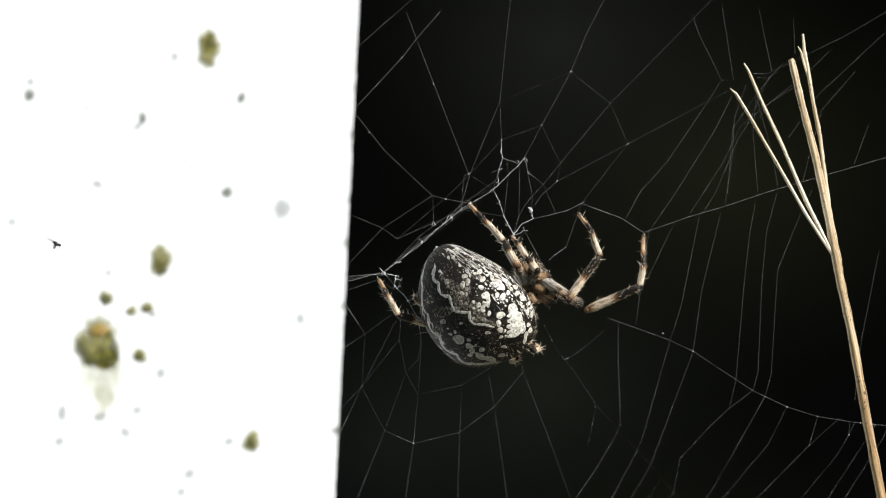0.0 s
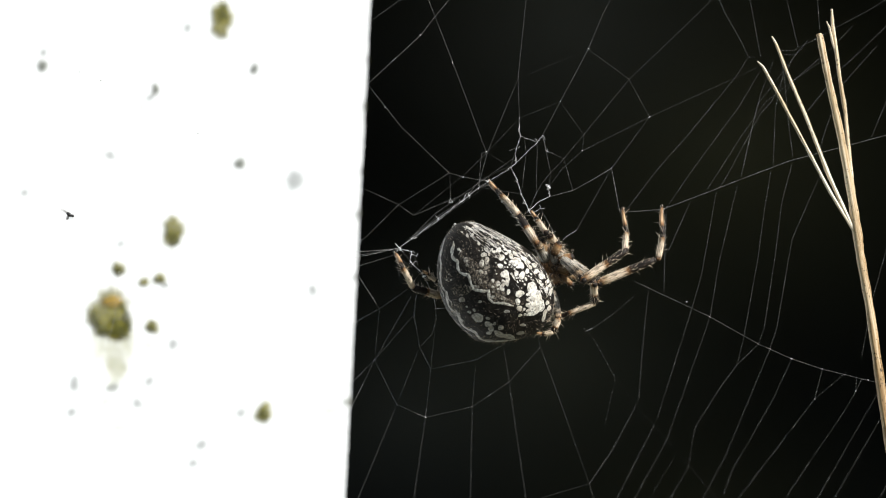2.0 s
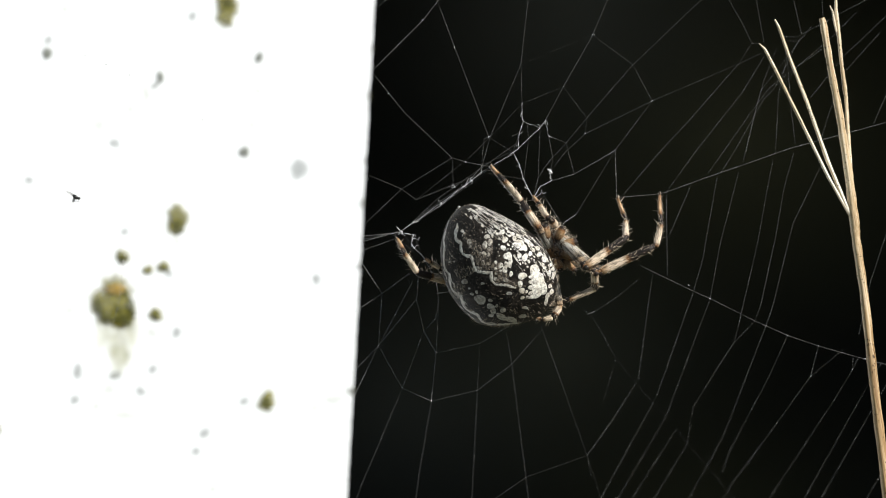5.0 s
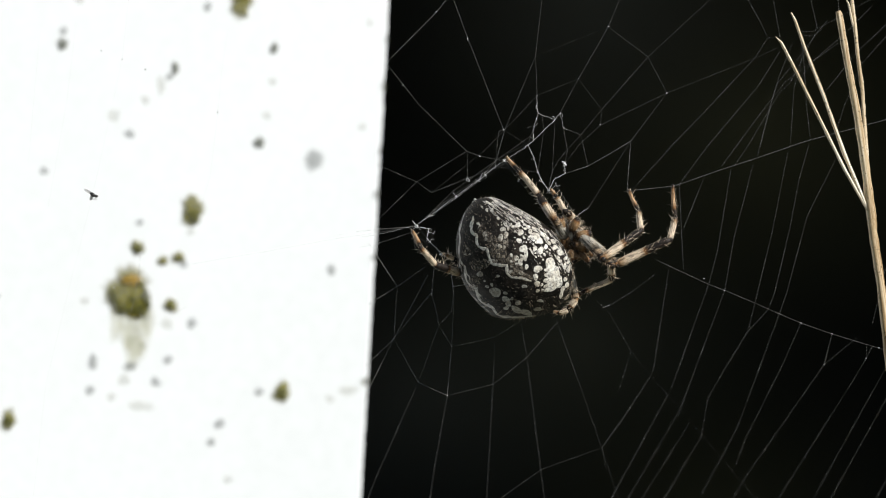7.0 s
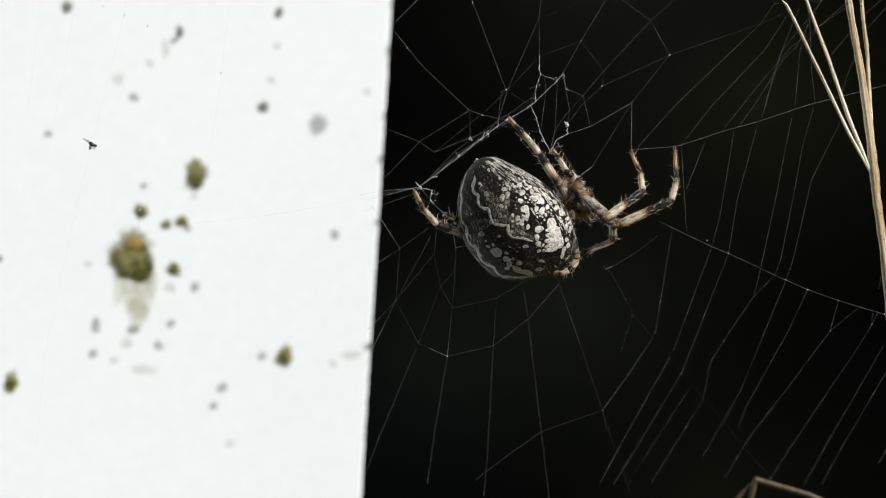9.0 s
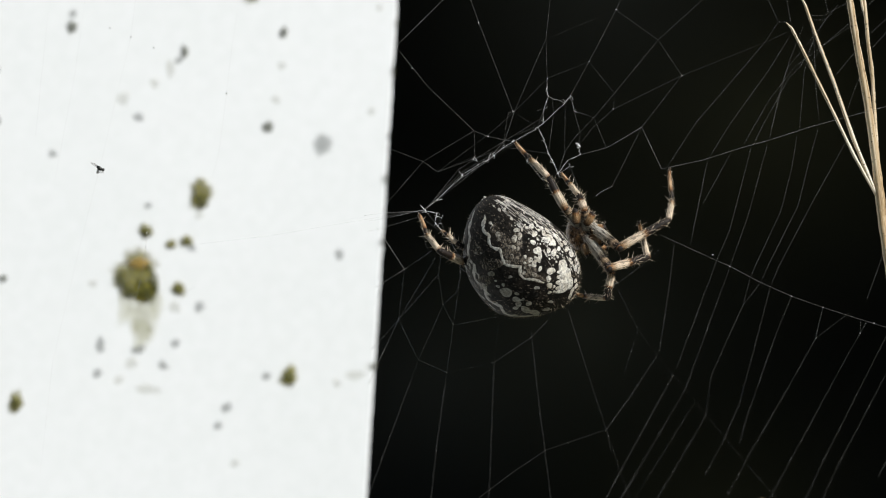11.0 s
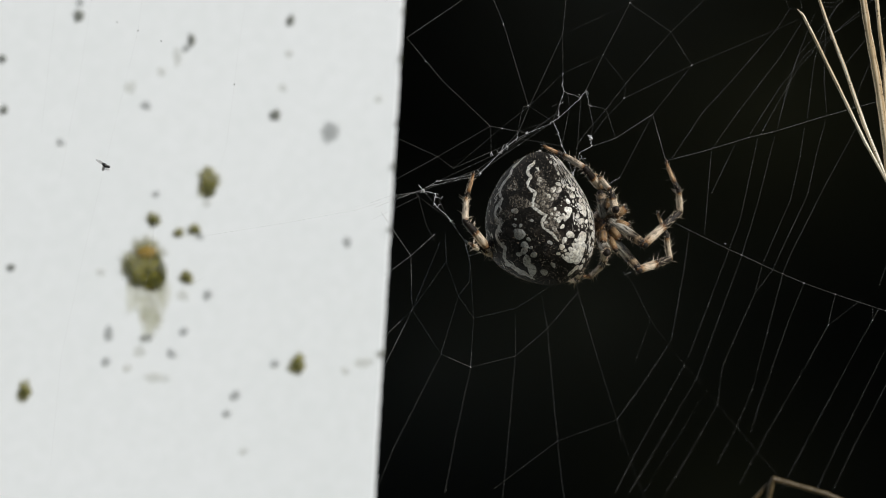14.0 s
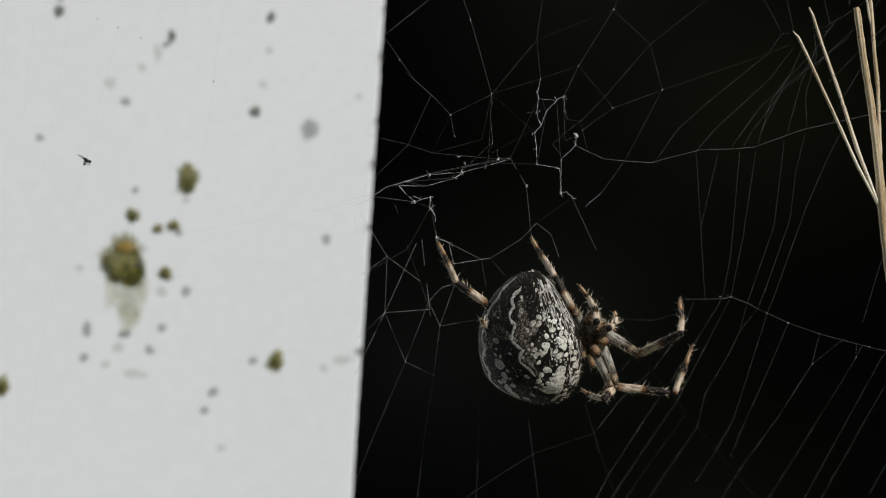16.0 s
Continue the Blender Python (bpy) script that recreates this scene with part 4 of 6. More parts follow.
    chain((296, 383), (312, 386), mat=M_SILK, radius=0.9)
    chain((265, 578), (290, 565))
    for u, v, r in ((790, 88, 2.2), (1370, 579, 2.3), (1510, 624, 2.2), (960, 308, 5), (1412, 652, 1.6), (1487, 642, 1.6), (1425, 598, 1.8), (733, 41, 2),
                    (820, 325, 3), (765, 365, 3), (672, 172, 2), (720, 402, 2.5), (699, 420, 4), (853, 300, 3), (1332, 562, 1.8), (1203, 505, 1.8), (1240, 525, 1.5)):
        clump(u, v, r)
    for u, v, r in ((172, 123, 2), (213, 142, 1.8), (343, 222, 2), (135, 108, 1.5), (1021, 242, 2), (981, 158, 1.6), (1139, 183, 2), (1031, 65, 1.8),
                    (850, 248, 2.5), (740, 468, 3), (878, 335, 3), (810, 292, 1.8), (929, 356, 3), (893, 275, 2.5), (912, 322, 2.5), (745, 710, 1.8), (655, 617, 1.5), (694, 688, 1.5), (1139, 183, 1.6)):
        clump(u, v, r)
    for u, v, r in ((159, 525, 2.4), (206, 513, 2), (205, 470, 2.4), (206, 460, 1.8), (148, 548, 2), (148, 565, 2), (268, 575, 2)):
        clump(u, v, r, M_SILK_THICK)


def frayed(u, v, rng):
    """Short curled ends of torn silk on a knot."""
    bm = bmesh.new()
    for k in range(2):
        a = rng.uniform(0, 6.28)
        p = Vector((0, 0, 0))
        pts = [p.copy()]
        for j in range(rng.randint(3, 6)):
            a += rng.uniform(-1.1, 1.1)
            p += Vector((math.cos(a), rng.uniform(-0.4, 0.4), math.sin(a))) * rng.uniform(0.8, 2.2) * UNIT
            pts.append(p.copy())
        tube(bm, pts, [rng.uniform(0.2, 0.5) * UNIT for _ in pts], 5)
    ob = part("frayed_silk", bm, M_SILK_THICK, WEB)
    STRANDS.append((ob, [(t, Matrix.Translation(at(*node_place(u, v, t), web_depth(u, v)))) for t in TIMES]))


def clump(u, v, r, mat=None):
    """A knot of silk or a dew drop on the web."""
    bm = bmesh.new()
    rng = random.Random(int(u * 3 + v))
    for k in range(16 if r > 4 else 6 if r > 2.6 else 3):
        place = Vector([rng.gauss(0, 0.36) * r * UNIT for _ in range(3)])
        ball(bm, place, [r * UNIT * rng.uniform(0.22, 0.46 if r > 4 else 0.55) for _ in range(3)], None, 8, 6)
    ob = part("silk_knot", bm, mat or (M_FLY if u < 400 else M_SILK_THICK), WEB)
    STRANDS.append((ob, [(t, Matrix.Translation(at(*node_place(u, v, t), web_depth(u, v)))) for t in TIMES]))


def dead_fly():
    root = new("dead_fly")
    tagged(root, "tiny dead black fly hanging in the web", "fly")
    bm = bmesh.new()
    ball(bm, (0, 0, 0), (6 * UNIT, 3.4 * UNIT, 3.4 * UNIT), Euler((0, radians(35), 0)).to_quaternion())
    part("body", bm, M_FLY, root)
    bm = bmesh.new()
    ball(bm, (6.5 * UNIT, 0, -2.5 * UNIT), (2.7 * UNIT,) * 3)
    part("head", bm, M_FLY, root)
    for tip, wide, mat in (((-16, 0, 10), 2.2, M_WING), ((-11, 3, 9), 1.8, M_WING), ((-5, 2, -10), 2.8, M_WING)):
        bm = bmesh.new()
        d = Vector(tip) * UNIT
        ball(bm, d / 2, (0.4 * UNIT, wide * UNIT, d.length / 2), d.to_track_quat("Z", "Y"))
        part("wing", bm, mat, root)
    for k in range(4):
        bm = bmesh.new()
        x = (k - 1.5) * 3
        tube(bm, [Vector((x, 0, -2)) * UNIT, Vector((x + 1, 0, -7)) * UNIT, Vector((x + 3, 0, -9)) * UNIT], [0.5 * UNIT] * 3, 5)
        part("leg", bm, M_FLY, root)
    rows = [(t, Matrix.LocRotScale(at(*node_place(119, 357, t), -4), BASE.to_quaternion(), None)) for t in TIMES]
    return root, rows


# ---- spider ----
BODY_DEEP = -75
STANCES = {}


def stance(leg, t, *joints):
    """Joints of a leg from the head to the tip, as offsets from the abdomen's middle."""
    STANCES.setdefault(leg, []).append((t, np.array(joints, float)))


stance("a", 0, (25, 20), (-90, 33), (-140, 18), (-162, -20), (-176, -47))
stance("a", 0.5, (27, 23), (-93, 28), (-148, 16), (-168, -19), (-181, -44))
stance("a", 1, (22, 20), (-103, 22), (-146, 8), (-163, -27), (-176, -53))
stance("a", 3.5, (30, 25), (-95, 28), (-148, 15), (-170, -23), (-182, -47))
stance("a", 4, (30, 25), (-95, 28), (-148, 15), (-170, -23), (-182, -47))
stance("a", 6.5, (10, 23), (-100, 26), (-140, 13), (-166, -16), (-182, -48))
stance("a", 7, (10, 23), (-100, 26), (-140, 13), (-166, -16), (-182, -48))
stance("a", 9, (10, 23), (-100, 26), (-140, 13), (-166, -16), (-182, -48))
stance("a", 11.5, (-3, 9), (-108, 6), (-148, -14), (-171, -43), (-184, -80))
stance("a", 12.5, (-2, 13), (-110, 12), (-162, -10), (-181, -44), (-185, -81))
stance("a", 13, (-34, -25), (-109, -12), (-123, -69), (-117, -119), (-101, -162))
stance("a", 13.5, (-23, 12), (-104, 38), (-151, -9), (-150, -47), (-139, -89))
stance("a", 14, (-31, 19), (-101, 45), (-138, 2), (-137, -40), (-124, -85))
stance("a", 14.5, (-24, 5), (-96, 28), (-139, 1), (-136, -39), (-126, -90))
stance("a", 15, (-28, -1), (-97, 30), (-135, 5), (-133, -40), (-122, -87))
stance("a", 15.2, (-28, -1), (-97, 30), (-135, 5), (-133, -40), (-122, -87))
stance("a", 15.4, (-25, -20), (-100, -41), (-154, -86), (-178, -124), (-196, -153))
stance("a", 15.5, (-25, -20), (-100, -41), (-154, -86), (-178, -124), (-196, -153))
stance("a", 16, (-9, -1), (-82, -65), (-133, -99), (-151, -137), (-168, -171))
stance("b", 0, (5, 20), (-65, 20), (-100, 0), (-110, -10), (-112, -18))
stance("b", 0.5, (7, 28), (-73, 28), (-108, -7), (-115, -15), (-121, -20))
stance("b", 1, (7, 20), (-78, 15), (-110, -10), (-120, -20), (-125, -23))
stance("b", 3.5, (10, 25), (-80, 25), (-105, 7), (-122, -5), (-135, -13))
stance("b", 4, (10, 25), (-80, 25), (-105, 7), (-122, -5), (-135, -13))
stance("b", 6.5, (-10, 23), (-85, 23), (-110, 1), (-119, -4), (-126, -7))
stance("b", 7, (-10, 23), (-85, 23), (-110, 1), (-119, -4), (-126, -7))
stance("b", 9, (-10, 23), (-85, 23), (-110, 1), (-119, -4), (-126, -7))
stance("b", 11.5, (-23, 0), (-88, -11), (-118, -29), (-138, -47), (-148, -54))
stance("b", 12.5, (-22, 9), (-92, -5), (-127, -25), (-142, -35), (-146, -45))
stance("b", 13, (-44, -15), (-114, -34), (-145, -49), (-170, -58), (-192, -75))
stance("b", 13.5, (-22, 52), (-67, 81), (-102, 73), (-122, 63), (-134, 58))
stance("b", 14, (-40, 49), (-90, 60), (-115, 50), (-123, 45), (-131, 40))
stance("b", 14.5, (-44, 25), (-99, 25), (-129, 20), (-144, 11), (-149, -12))
stance("b", 15, (-37, 29), (-97, 30), (-122, 20), (-142, 12), (-150, -5))
stance("b", 15.2, (-37, 29), (-97, 30), (-122, 20), (-142, 12), (-150, -5))
stance("b", 15.4, (-35, -20), (-80, -20), (-95, -29), (-105, -34), (-115, -39))
stance("b", 15.5, (-35, -20), (-80, -20), (-95, -29), (-105, -34), (-115, -39))
stance("b", 16, (-9, -1), (-69, -10), (-79, -20), (-85, -30), (-90, -35))
stance("c", 0, (85, -39), (70, -69), (47, -112), (5, -157), (-15, -180))
stance("c", 0.5, (92, -42), (72, -70), (46, -117), (4, -155), (-17, -178))
stance("c", 1, (87, -44), (74, -71), (44, -120), (7, -160), (-12, -183))
stance("c", 3.5, (90, -30), (68, -67), (37, -113), (3, -153), (-17, -175))
stance("c", 4, (90, -30), (68, -67), (37, -113), (3, -153), (-17, -175))
stance("c", 6.5, (89, -38), (69, -70), (41, -113), (4, -157), (-16, -179))
stance("c", 7, (89, -38), (69, -70), (41, -113), (4, -157), (-16, -179))
stance("c", 9, (89, -38), (69, -70), (41, -113), (4, -157), (-16, -179))
stance("c", 11.5, (101, -62), (76, -91), (47, -146), (10, -181), (-15, -208))
stance("c", 12.5, (97, -53), (72, -92), (46, -147), (11, -182), (-17, -208))
stance("c", 13, (85, -56), (60, -101), (22, -161), (-26, -190), (-54, -210))
stance("c", 13.5, (112, -29), (105, -59), (76, -94), (31, -110), (-2, -118))
stance("c", 14, (109, -2), (99, -62), (73, -94), (33, -117), (-2, -133))
stance("c", 14.5, (106, -26), (88, -66), (60, -121), (25, -143), (-13, -168))
stance("c", 15, (107, -27), (90, -72), (61, -122), (26, -147), (-11, -171))
stance("c", 15.2, (107, -27), (90, -72), (61, -122), (26, -147), (-11, -171))
stance("c", 15.4, (100, -41), (77, -61), (41, -104), (4, -140), (-16, -163))
stance("c", 15.5, (100, -41), (77, -61), (41, -104), (4, -140), (-16, -163))
stance("c", 16, (91, -23), (72, -57), (42, -110), (14, -154), (-2, -181))
stance("d", 0, (95, -39), (105, -59), (87, -84), (71, -109), (61, -121))
stance("d", 0.5, (97, -32), (105, -64), (86, -82), (73, -104), (64, -120))
stance("d", 1, (97, -34), (104, -74), (92, -89), (77, -111), (65, -127))
stance("d", 3.5, (115, -25), (98, -70), (82, -87), (68, -107), (57, -123))
stance("d", 4, (115, -25), (98, -70), (82, -87), (68, -107), (57, -123))
stance("d", 6.5, (99, -28), (101, -73), (89, -83), (74, -108), (63, -123))
stance("d", 7, (99, -28), (101, -73), (89, -83), (74, -108), (63, -123))
stance("d", 9, (99, -28), (101, -73), (89, -83), (74, -108), (63, -123))
stance("d", 11.5, (117, -52), (111, -87), (101, -117), (84, -137), (68, -156))
stance("d", 12.5, (115, -43), (112, -73), (102, -103), (86, -128), (68, -150))
stance("d", 13, (96, -46), (93, -61), (85, -91), (70, -121), (50, -136))
stance("d", 13.5, (117, -14), (125, -9), (112, -39), (97, -64), (81, -84))
stance("d", 14, (119, -22), (127, -22), (117, -57), (100, -77), (88, -84))
stance("d", 14.5, (116, -16), (124, -36), (111, -66), (96, -96), (81, -108))
stance("d", 15, (117, -23), (124, -53), (112, -82), (96, -102), (83, -112))
stance("d", 15.2, (117, -23), (124, -53), (112, -82), (96, -102), (83, -112))
stance("d", 15.4, (100, -46), (100, -76), (114, -110), (99, -146), (65, -186))
stance("d", 15.5, (100, -46), (100, -76), (114, -110), (99, -146), (65, -186))
stance("d", 16, (106, -18), (115, -33), (112, -58), (100, -78), (84, -98))
stance("e", 0, (95, -59), (160, -9), (217, -87), (200, -134), (179, -161))
stance("e", 0.5, (107, -52), (172, -20), (231, -92), (238, -137), (235, -187))
stance("e", 1, (107, -54), (157, -9), (232, -59), (234, -94), (231, -136))
stance("e", 3.5, (100, -50), (150, 3), (225, -50), (227, -80), (213, -123))
stance("e", 4, (100, -50), (150, 3), (225, -50), (227, -80), (213, -123))
stance("e", 6.5, (104, -53), (155, 0), (224, -51), (219, -84), (201, -122))
stance("e", 7, (104, -53), (155, 0), (224, -51), (219, -84), (201, -122))
stance("e", 9, (104, -53), (155, 0), (224, -51), (219, -84), (201, -122))
stance("e", 11.5, (107, -42), (153, 23), (222, 10), (212, -28), (207, -48))
stance("e", 12.5, (108, -33), (153, 35), (223, 24), (216, -14), (210, -24))
stance("e", 13, (91, -36), (121, 35), (186, 26), (191, -17), (185, -57))
stance("e", 13.5, (107, 21), (163, 85), (213, 62), (208, 30), (192, -5))
stance("e", 14, (109, 18), (170, 85), (225, 65), (219, 22), (202, -18))
stance("e", 14.5, (106, -16), (167, 71), (227, 66), (231, 23), (224, -17))
stance("e", 15, (107, -12), (163, 77), (218, 71), (226, 36), (217, -14))
stance("e", 15.2, (107, -12), (163, 77), (218, 71), (226, 36), (217, -14))
stance("e", 15.4, (110, -31), (168, 53), (200, -7), (178, -52), (149, -92))
stance("e", 15.5, (110, -31), (168, 53), (200, -7), (178, -52), (149, -92))
stance("e", 16, (116, -13), (152, 81), (257, 90), (272, 50), (287, 4))
stance("f", 0, (100, -54), (195, 9), (287, -31), (295, -74), (294, -124))
stance("f", 0.5, (112, -47), (199, 5), (289, -42), (302, -82), (304, -135))
stance("f", 1, (112, -49), (187, -6), (292, -44), (300, -89), (298, -139))
stance("f", 3.5, (105, -45), (175, 12), (280, -38), (288, -80), (286, -130))
stance("f", 4, (105, -45), (175, 12), (280, -38), (288, -80), (286, -130))
stance("f", 6.5, (107, -48), (180, 10), (274, -34), (284, -74), (279, -131))
stance("f", 7, (107, -48), (180, 10), (274, -34), (284, -74), (279, -131))
stance("f", 9, (107, -48), (180, 10), (274, -34), (284, -74), (279, -131))
stance("f", 11.5, (111, -67), (169, -25), (254, -76), (259, -114), (253, -167))
stance("f", 12.5, (112, -53), (168, -14), (257, -67), (262, -105), (254, -155))
stance("f", 13, (85, -56), (136, -12), (220, -63), (230, -103), (226, -155))
stance("f", 13.5, (107, 1), (173, 35), (237, -26), (232, -71), (210, -117))
stance("f", 14, (109, -7), (179, 40), (242, -18), (239, -58), (216, -108))
stance("f", 14.5, (106, -21), (171, 25), (251, -37), (251, -77), (238, -125))
stance("f", 15, (107, -27), (175, 25), (252, -34), (250, -69), (227, -119))
stance("f", 15.2, (107, -27), (175, 25), (252, -34), (250, -69), (227, -119))
stance("f", 15.4, (105, -46), (200, -24), (236, -80), (246, -113), (216, -193))
stance("f", 15.5, (105, -46), (200, -24), (236, -80), (246, -113), (216, -193))
stance("f", 16, (110, -28), (191, 23), (264, -15), (268, -45), (263, -77))
stance("g", 0, (90, -19), (84, 61), (99, 81), (109, 79), (104, 71))
stance("g", 0.5, (87, 18), (95, 68), (127, 90), (154, 105), (161, 73))
stance("g", 1, (127, -39), (177, -2), (180, 34), (127, 54), (110, 61))
stance("g", 3.5, (120, -35), (168, 13), (170, 42), (115, 65), (95, 73))
stance("g", 4, (120, -35), (168, 13), (170, 42), (115, 65), (95, 73))
stance("g", 6.5, (119, -38), (172, 12), (173, 37), (120, 60), (102, 72))
stance("g", 7, (119, -38), (172, 12), (173, 37), (120, 60), (102, 72))
stance("g", 9, (119, -38), (172, 12), (173, 37), (120, 60), (102, 72))
stance("g", 11.5, (112, -32), (156, 33), (146, 80), (108, 71), (93, 63))
stance("g", 12.5, (108, -23), (156, 41), (151, 84), (109, 85), (89, 72))
stance("g", 13, (96, -26), (132, 43), (122, 63), (102, 54), (92, 44))
stance("g", 13.5, (103, 51), (98, 61), (98, 81), (73, 101), (53, 106))
stance("g", 14, (104, 38), (112, 53), (106, 78), (85, 98), (70, 98))
stance("g", 14.5, (106, 24), (105, 54), (109, 89), (92, 104), (72, 99))
stance("g", 15, (108, 18), (118, 47), (121, 92), (99, 103), (73, 93))
stance("g", 15.2, (108, 18), (118, 47), (121, 92), (99, 103), (73, 93))
stance("g", 15.4, (95, 9), (166, 58), (156, 68), (121, 66), (101, 64))
stance("g", 15.5, (95, 9), (166, 58), (156, 68), (121, 66), (101, 64))
stance("g", 16, (111, 17), (147, 86), (132, 102), (107, 97), (92, 87))
stance("h", 0, (75, 1), (66, 71), (59, 101), (69, 96), (74, 89))
stance("h", 0.5, (67, 28), (57, 88), (67, 113), (77, 140), (87, 113))
stance("h", 1, (102, 16), (112, 61), (104, 86), (90, 91), (77, 89))
stance("h", 3.5, (95, 25), (106, 73), (95, 93), (75, 95), (65, 93))
stance("h", 4, (95, 25), (106, 73), (95, 93), (75, 95), (65, 93))
stance("h", 6.5, (95, 22), (108, 72), (95, 92), (80, 97), (70, 94))
stance("h", 7, (95, 22), (108, 72), (95, 92), (80, 97), (70, 94))
stance("h", 9, (95, 22), (108, 72), (95, 92), (80, 97), (70, 94))
stance("h", 11.5, (77, 19), (83, 58), (78, 69), (68, 74), (58, 74))
stance("h", 12.5, (73, 28), (79, 67), (74, 78), (64, 83), (59, 83))
stance("h", 13, (46, 24), (57, 54), (52, 64), (47, 69), (42, 69))
stance("h", 13.5, (58, 81), (63, 101), (58, 111), (53, 113), (48, 111))
stance("h", 14, (60, 68), (65, 88), (60, 103), (55, 106), (50, 105))
stance("h", 14.5, (57, 64), (62, 89), (57, 99), (52, 102), (47, 102))
stance("h", 15, (58, 68), (63, 93), (59, 100), (54, 103), (49, 103))
stance("h", 15.2, (58, 68), (63, 93), (59, 100), (54, 103), (49, 103))
stance("h", 15.4, (66, 29), (76, 59), (76, 74), (71, 81), (66, 81))
stance("h", 15.5, (66, 29), (76, 59), (76, 74), (71, 81), (66, 81))
stance("h", 16, (121, -23), (136, -23), (148, -30), (150, -42), (148, -52))

# seconds, shift of the abdomen against the legs' common middle, to the right and down
SETTLE = np.array([(0, 0, 0), (11.5, 0, 0), (12, -2, -1), (12.5, 0, 0), (13, 2, 0), (13.5, 4, 4), (14, 2, 0), (15.2, 2, 0), (15.4, 6, 1), (16, 7, 1)], float)
SPIDER_TIMES = sorted(set(TIMES) | {12.75, 13.3, 15.2, 15.3, 15.4})


def pace(t):
    """The spider waits, then turns in quick jerks: the time of its slow course that belongs to t."""
    return float(np.interp(t, (0, 12.5, 12.75, 13, 13.3, 13.5, 16), (0, 12.5, 12.56, 13, 13.44, 13.5, 16)))



def body_at(t):
    return [float(np.interp(pace(t), BODY_TABLE[:, 0], BODY_TABLE[:, k])) for k in range(1, 6)]


def spider_pose(t):
    u, v, *_ = body_at(t)
    return Matrix.LocRotScale(at(u, v, BODY_DEEP), BASE.to_quaternion(), None)


def joints_at(leg, t):
    rows = STANCES[leg]
    ts = [r[0] for r in rows]
    t = min(max(pace(t), ts[0]), ts[-1])
    for (ta, a), (tb, b) in zip(rows, rows[1:]):
        if ta <= t <= tb:
            return a + (b - a) * ((t - ta) / (tb - ta))


AXIS = Vector((-0.558, 0, 0.830))
ACROSS = Vector((0.830, 0, 0.558))
# the abdomen's outline along its axis: place, half width, shift of the middle line
SHAPE = np.array([(-113, 0, 15), (-111, 16, 14), (-105, 33, 11), (-96, 50, 8), (-83, 67, 2), (-65, 82, -2), (-29, 91, -4), (7, 91, -6), (44, 80, -9),
                  (79, 61, -9), (92, 51, -8), (100, 45, -6), (112, 33, -4), (119, 23, -2), (123, 12, -1), (125, 0, 0)], float)
FINE_S = np.linspace(-113, 126, 240)
soft_r, soft_q = np.interp(FINE_S, SHAPE[:, 0], SHAPE[:, 1]), np.interp(FINE_S, SHAPE[:, 0], SHAPE[:, 2])
for _ in range(3):
    soft_r[3:-3] = sum(soft_r[k:len(soft_r) - 6 + k] for k in range(7)) / 7
    soft_q[3:-3] = sum(soft_q[k:len(soft_q) - 6 + k] for k in range(7)) / 7


def girth(s):
    return float(np.interp(s, FINE_S, soft_r))


def shift(s):
    return float(np.interp(s, FINE_S, soft_q))


def girdle(a, b):
    """Direction and share of the half width, for a share a across and b towards the lens: the body is broader than deep, its back turned half left."""
    return ACROSS * (0.995 * a + 0.105 * b) + Vector((0, -1, 0)) * (0.105 * a + 0.995 * b)


def on_back(x, y, lift=0.0):
    """Point of the abdomen's back over the offset (x to the right, y down) from its middle."""
    p = Vector((x, 0, -y))
    s = max(-110.0, min(123.0, p.dot(AXIS)))
    r, mid = girth(s), shift(s)
    q = max(-0.985 * r, min(0.985 * r, p.dot(ACROSS) - mid))
    d = (0.218 * q + math.sqrt(max(0.0, 0.0476 * q * q - 1.0446 * (1.0446 * q * q - r * r)))) / 1.0446
    place = AXIS * s + ACROSS * (q + mid) + Vector((0, -d, 0))
    out = (ACROSS * (1.0446 * q - 0.218 * d) + Vector((0, 0.218 * q - 1.0446 * d, 0)) + AXIS * (s * 0.5)).normalized()
    return (place + out * lift) * UNIT


def on_side(x, y, lift=0.0):
    """Point of the abdomen at the arc x round its girth (from the back's middle, to the right) and the place y along its axis."""
    s = max(-110.0, min(123.0, y))
    r = max(girth(s), 1.0)
    out = girdle(math.sin(x / r), math.cos(x / r))
    return (AXIS * s + ACROSS * shift(s) + out * (r + lift)) * UNIT


def spot(bm, x, y, rx, ry=None, tilt=0.0, seed=0, lift=0.4, chart=on_back):
    ry = ry or rx
    lift = lift * 0.3 + min(rx, ry) * max(rx, ry) / 600
    rng = random.Random(seed)
    ph = [rng.uniform(0, 6.28) for _ in range(3)]
    c, s = math.cos(tilt), math.sin(tilt)
    rings = []
    for f, h in ((1.0, 0.02), (0.93, lift * 0.7), (0.5, lift)):
        ring = []
        for k in range(12):
            a = 2 * math.pi * k / 12
            w = 1 + 0.13 * math.sin(2 * a + ph[0]) + 0.09 * math.sin(3 * a + ph[1]) + 0.05 * math.sin(5 * a + ph[2])
            px, py = rx * f * w * math.cos(a), ry * f * w * math.sin(a)
            ring.append(bm.verts.new(chart(x + px * c - py * s, y + px * s + py * c, h)))
        rings.append(ring)
    for a, b in zip(rings, rings[1:]):
        for k in range(12):
            bm.faces.new((a[k], a[(k + 1) % 12], b[(k + 1) % 12], b[k]))
    bm.faces.new(rings[-1])


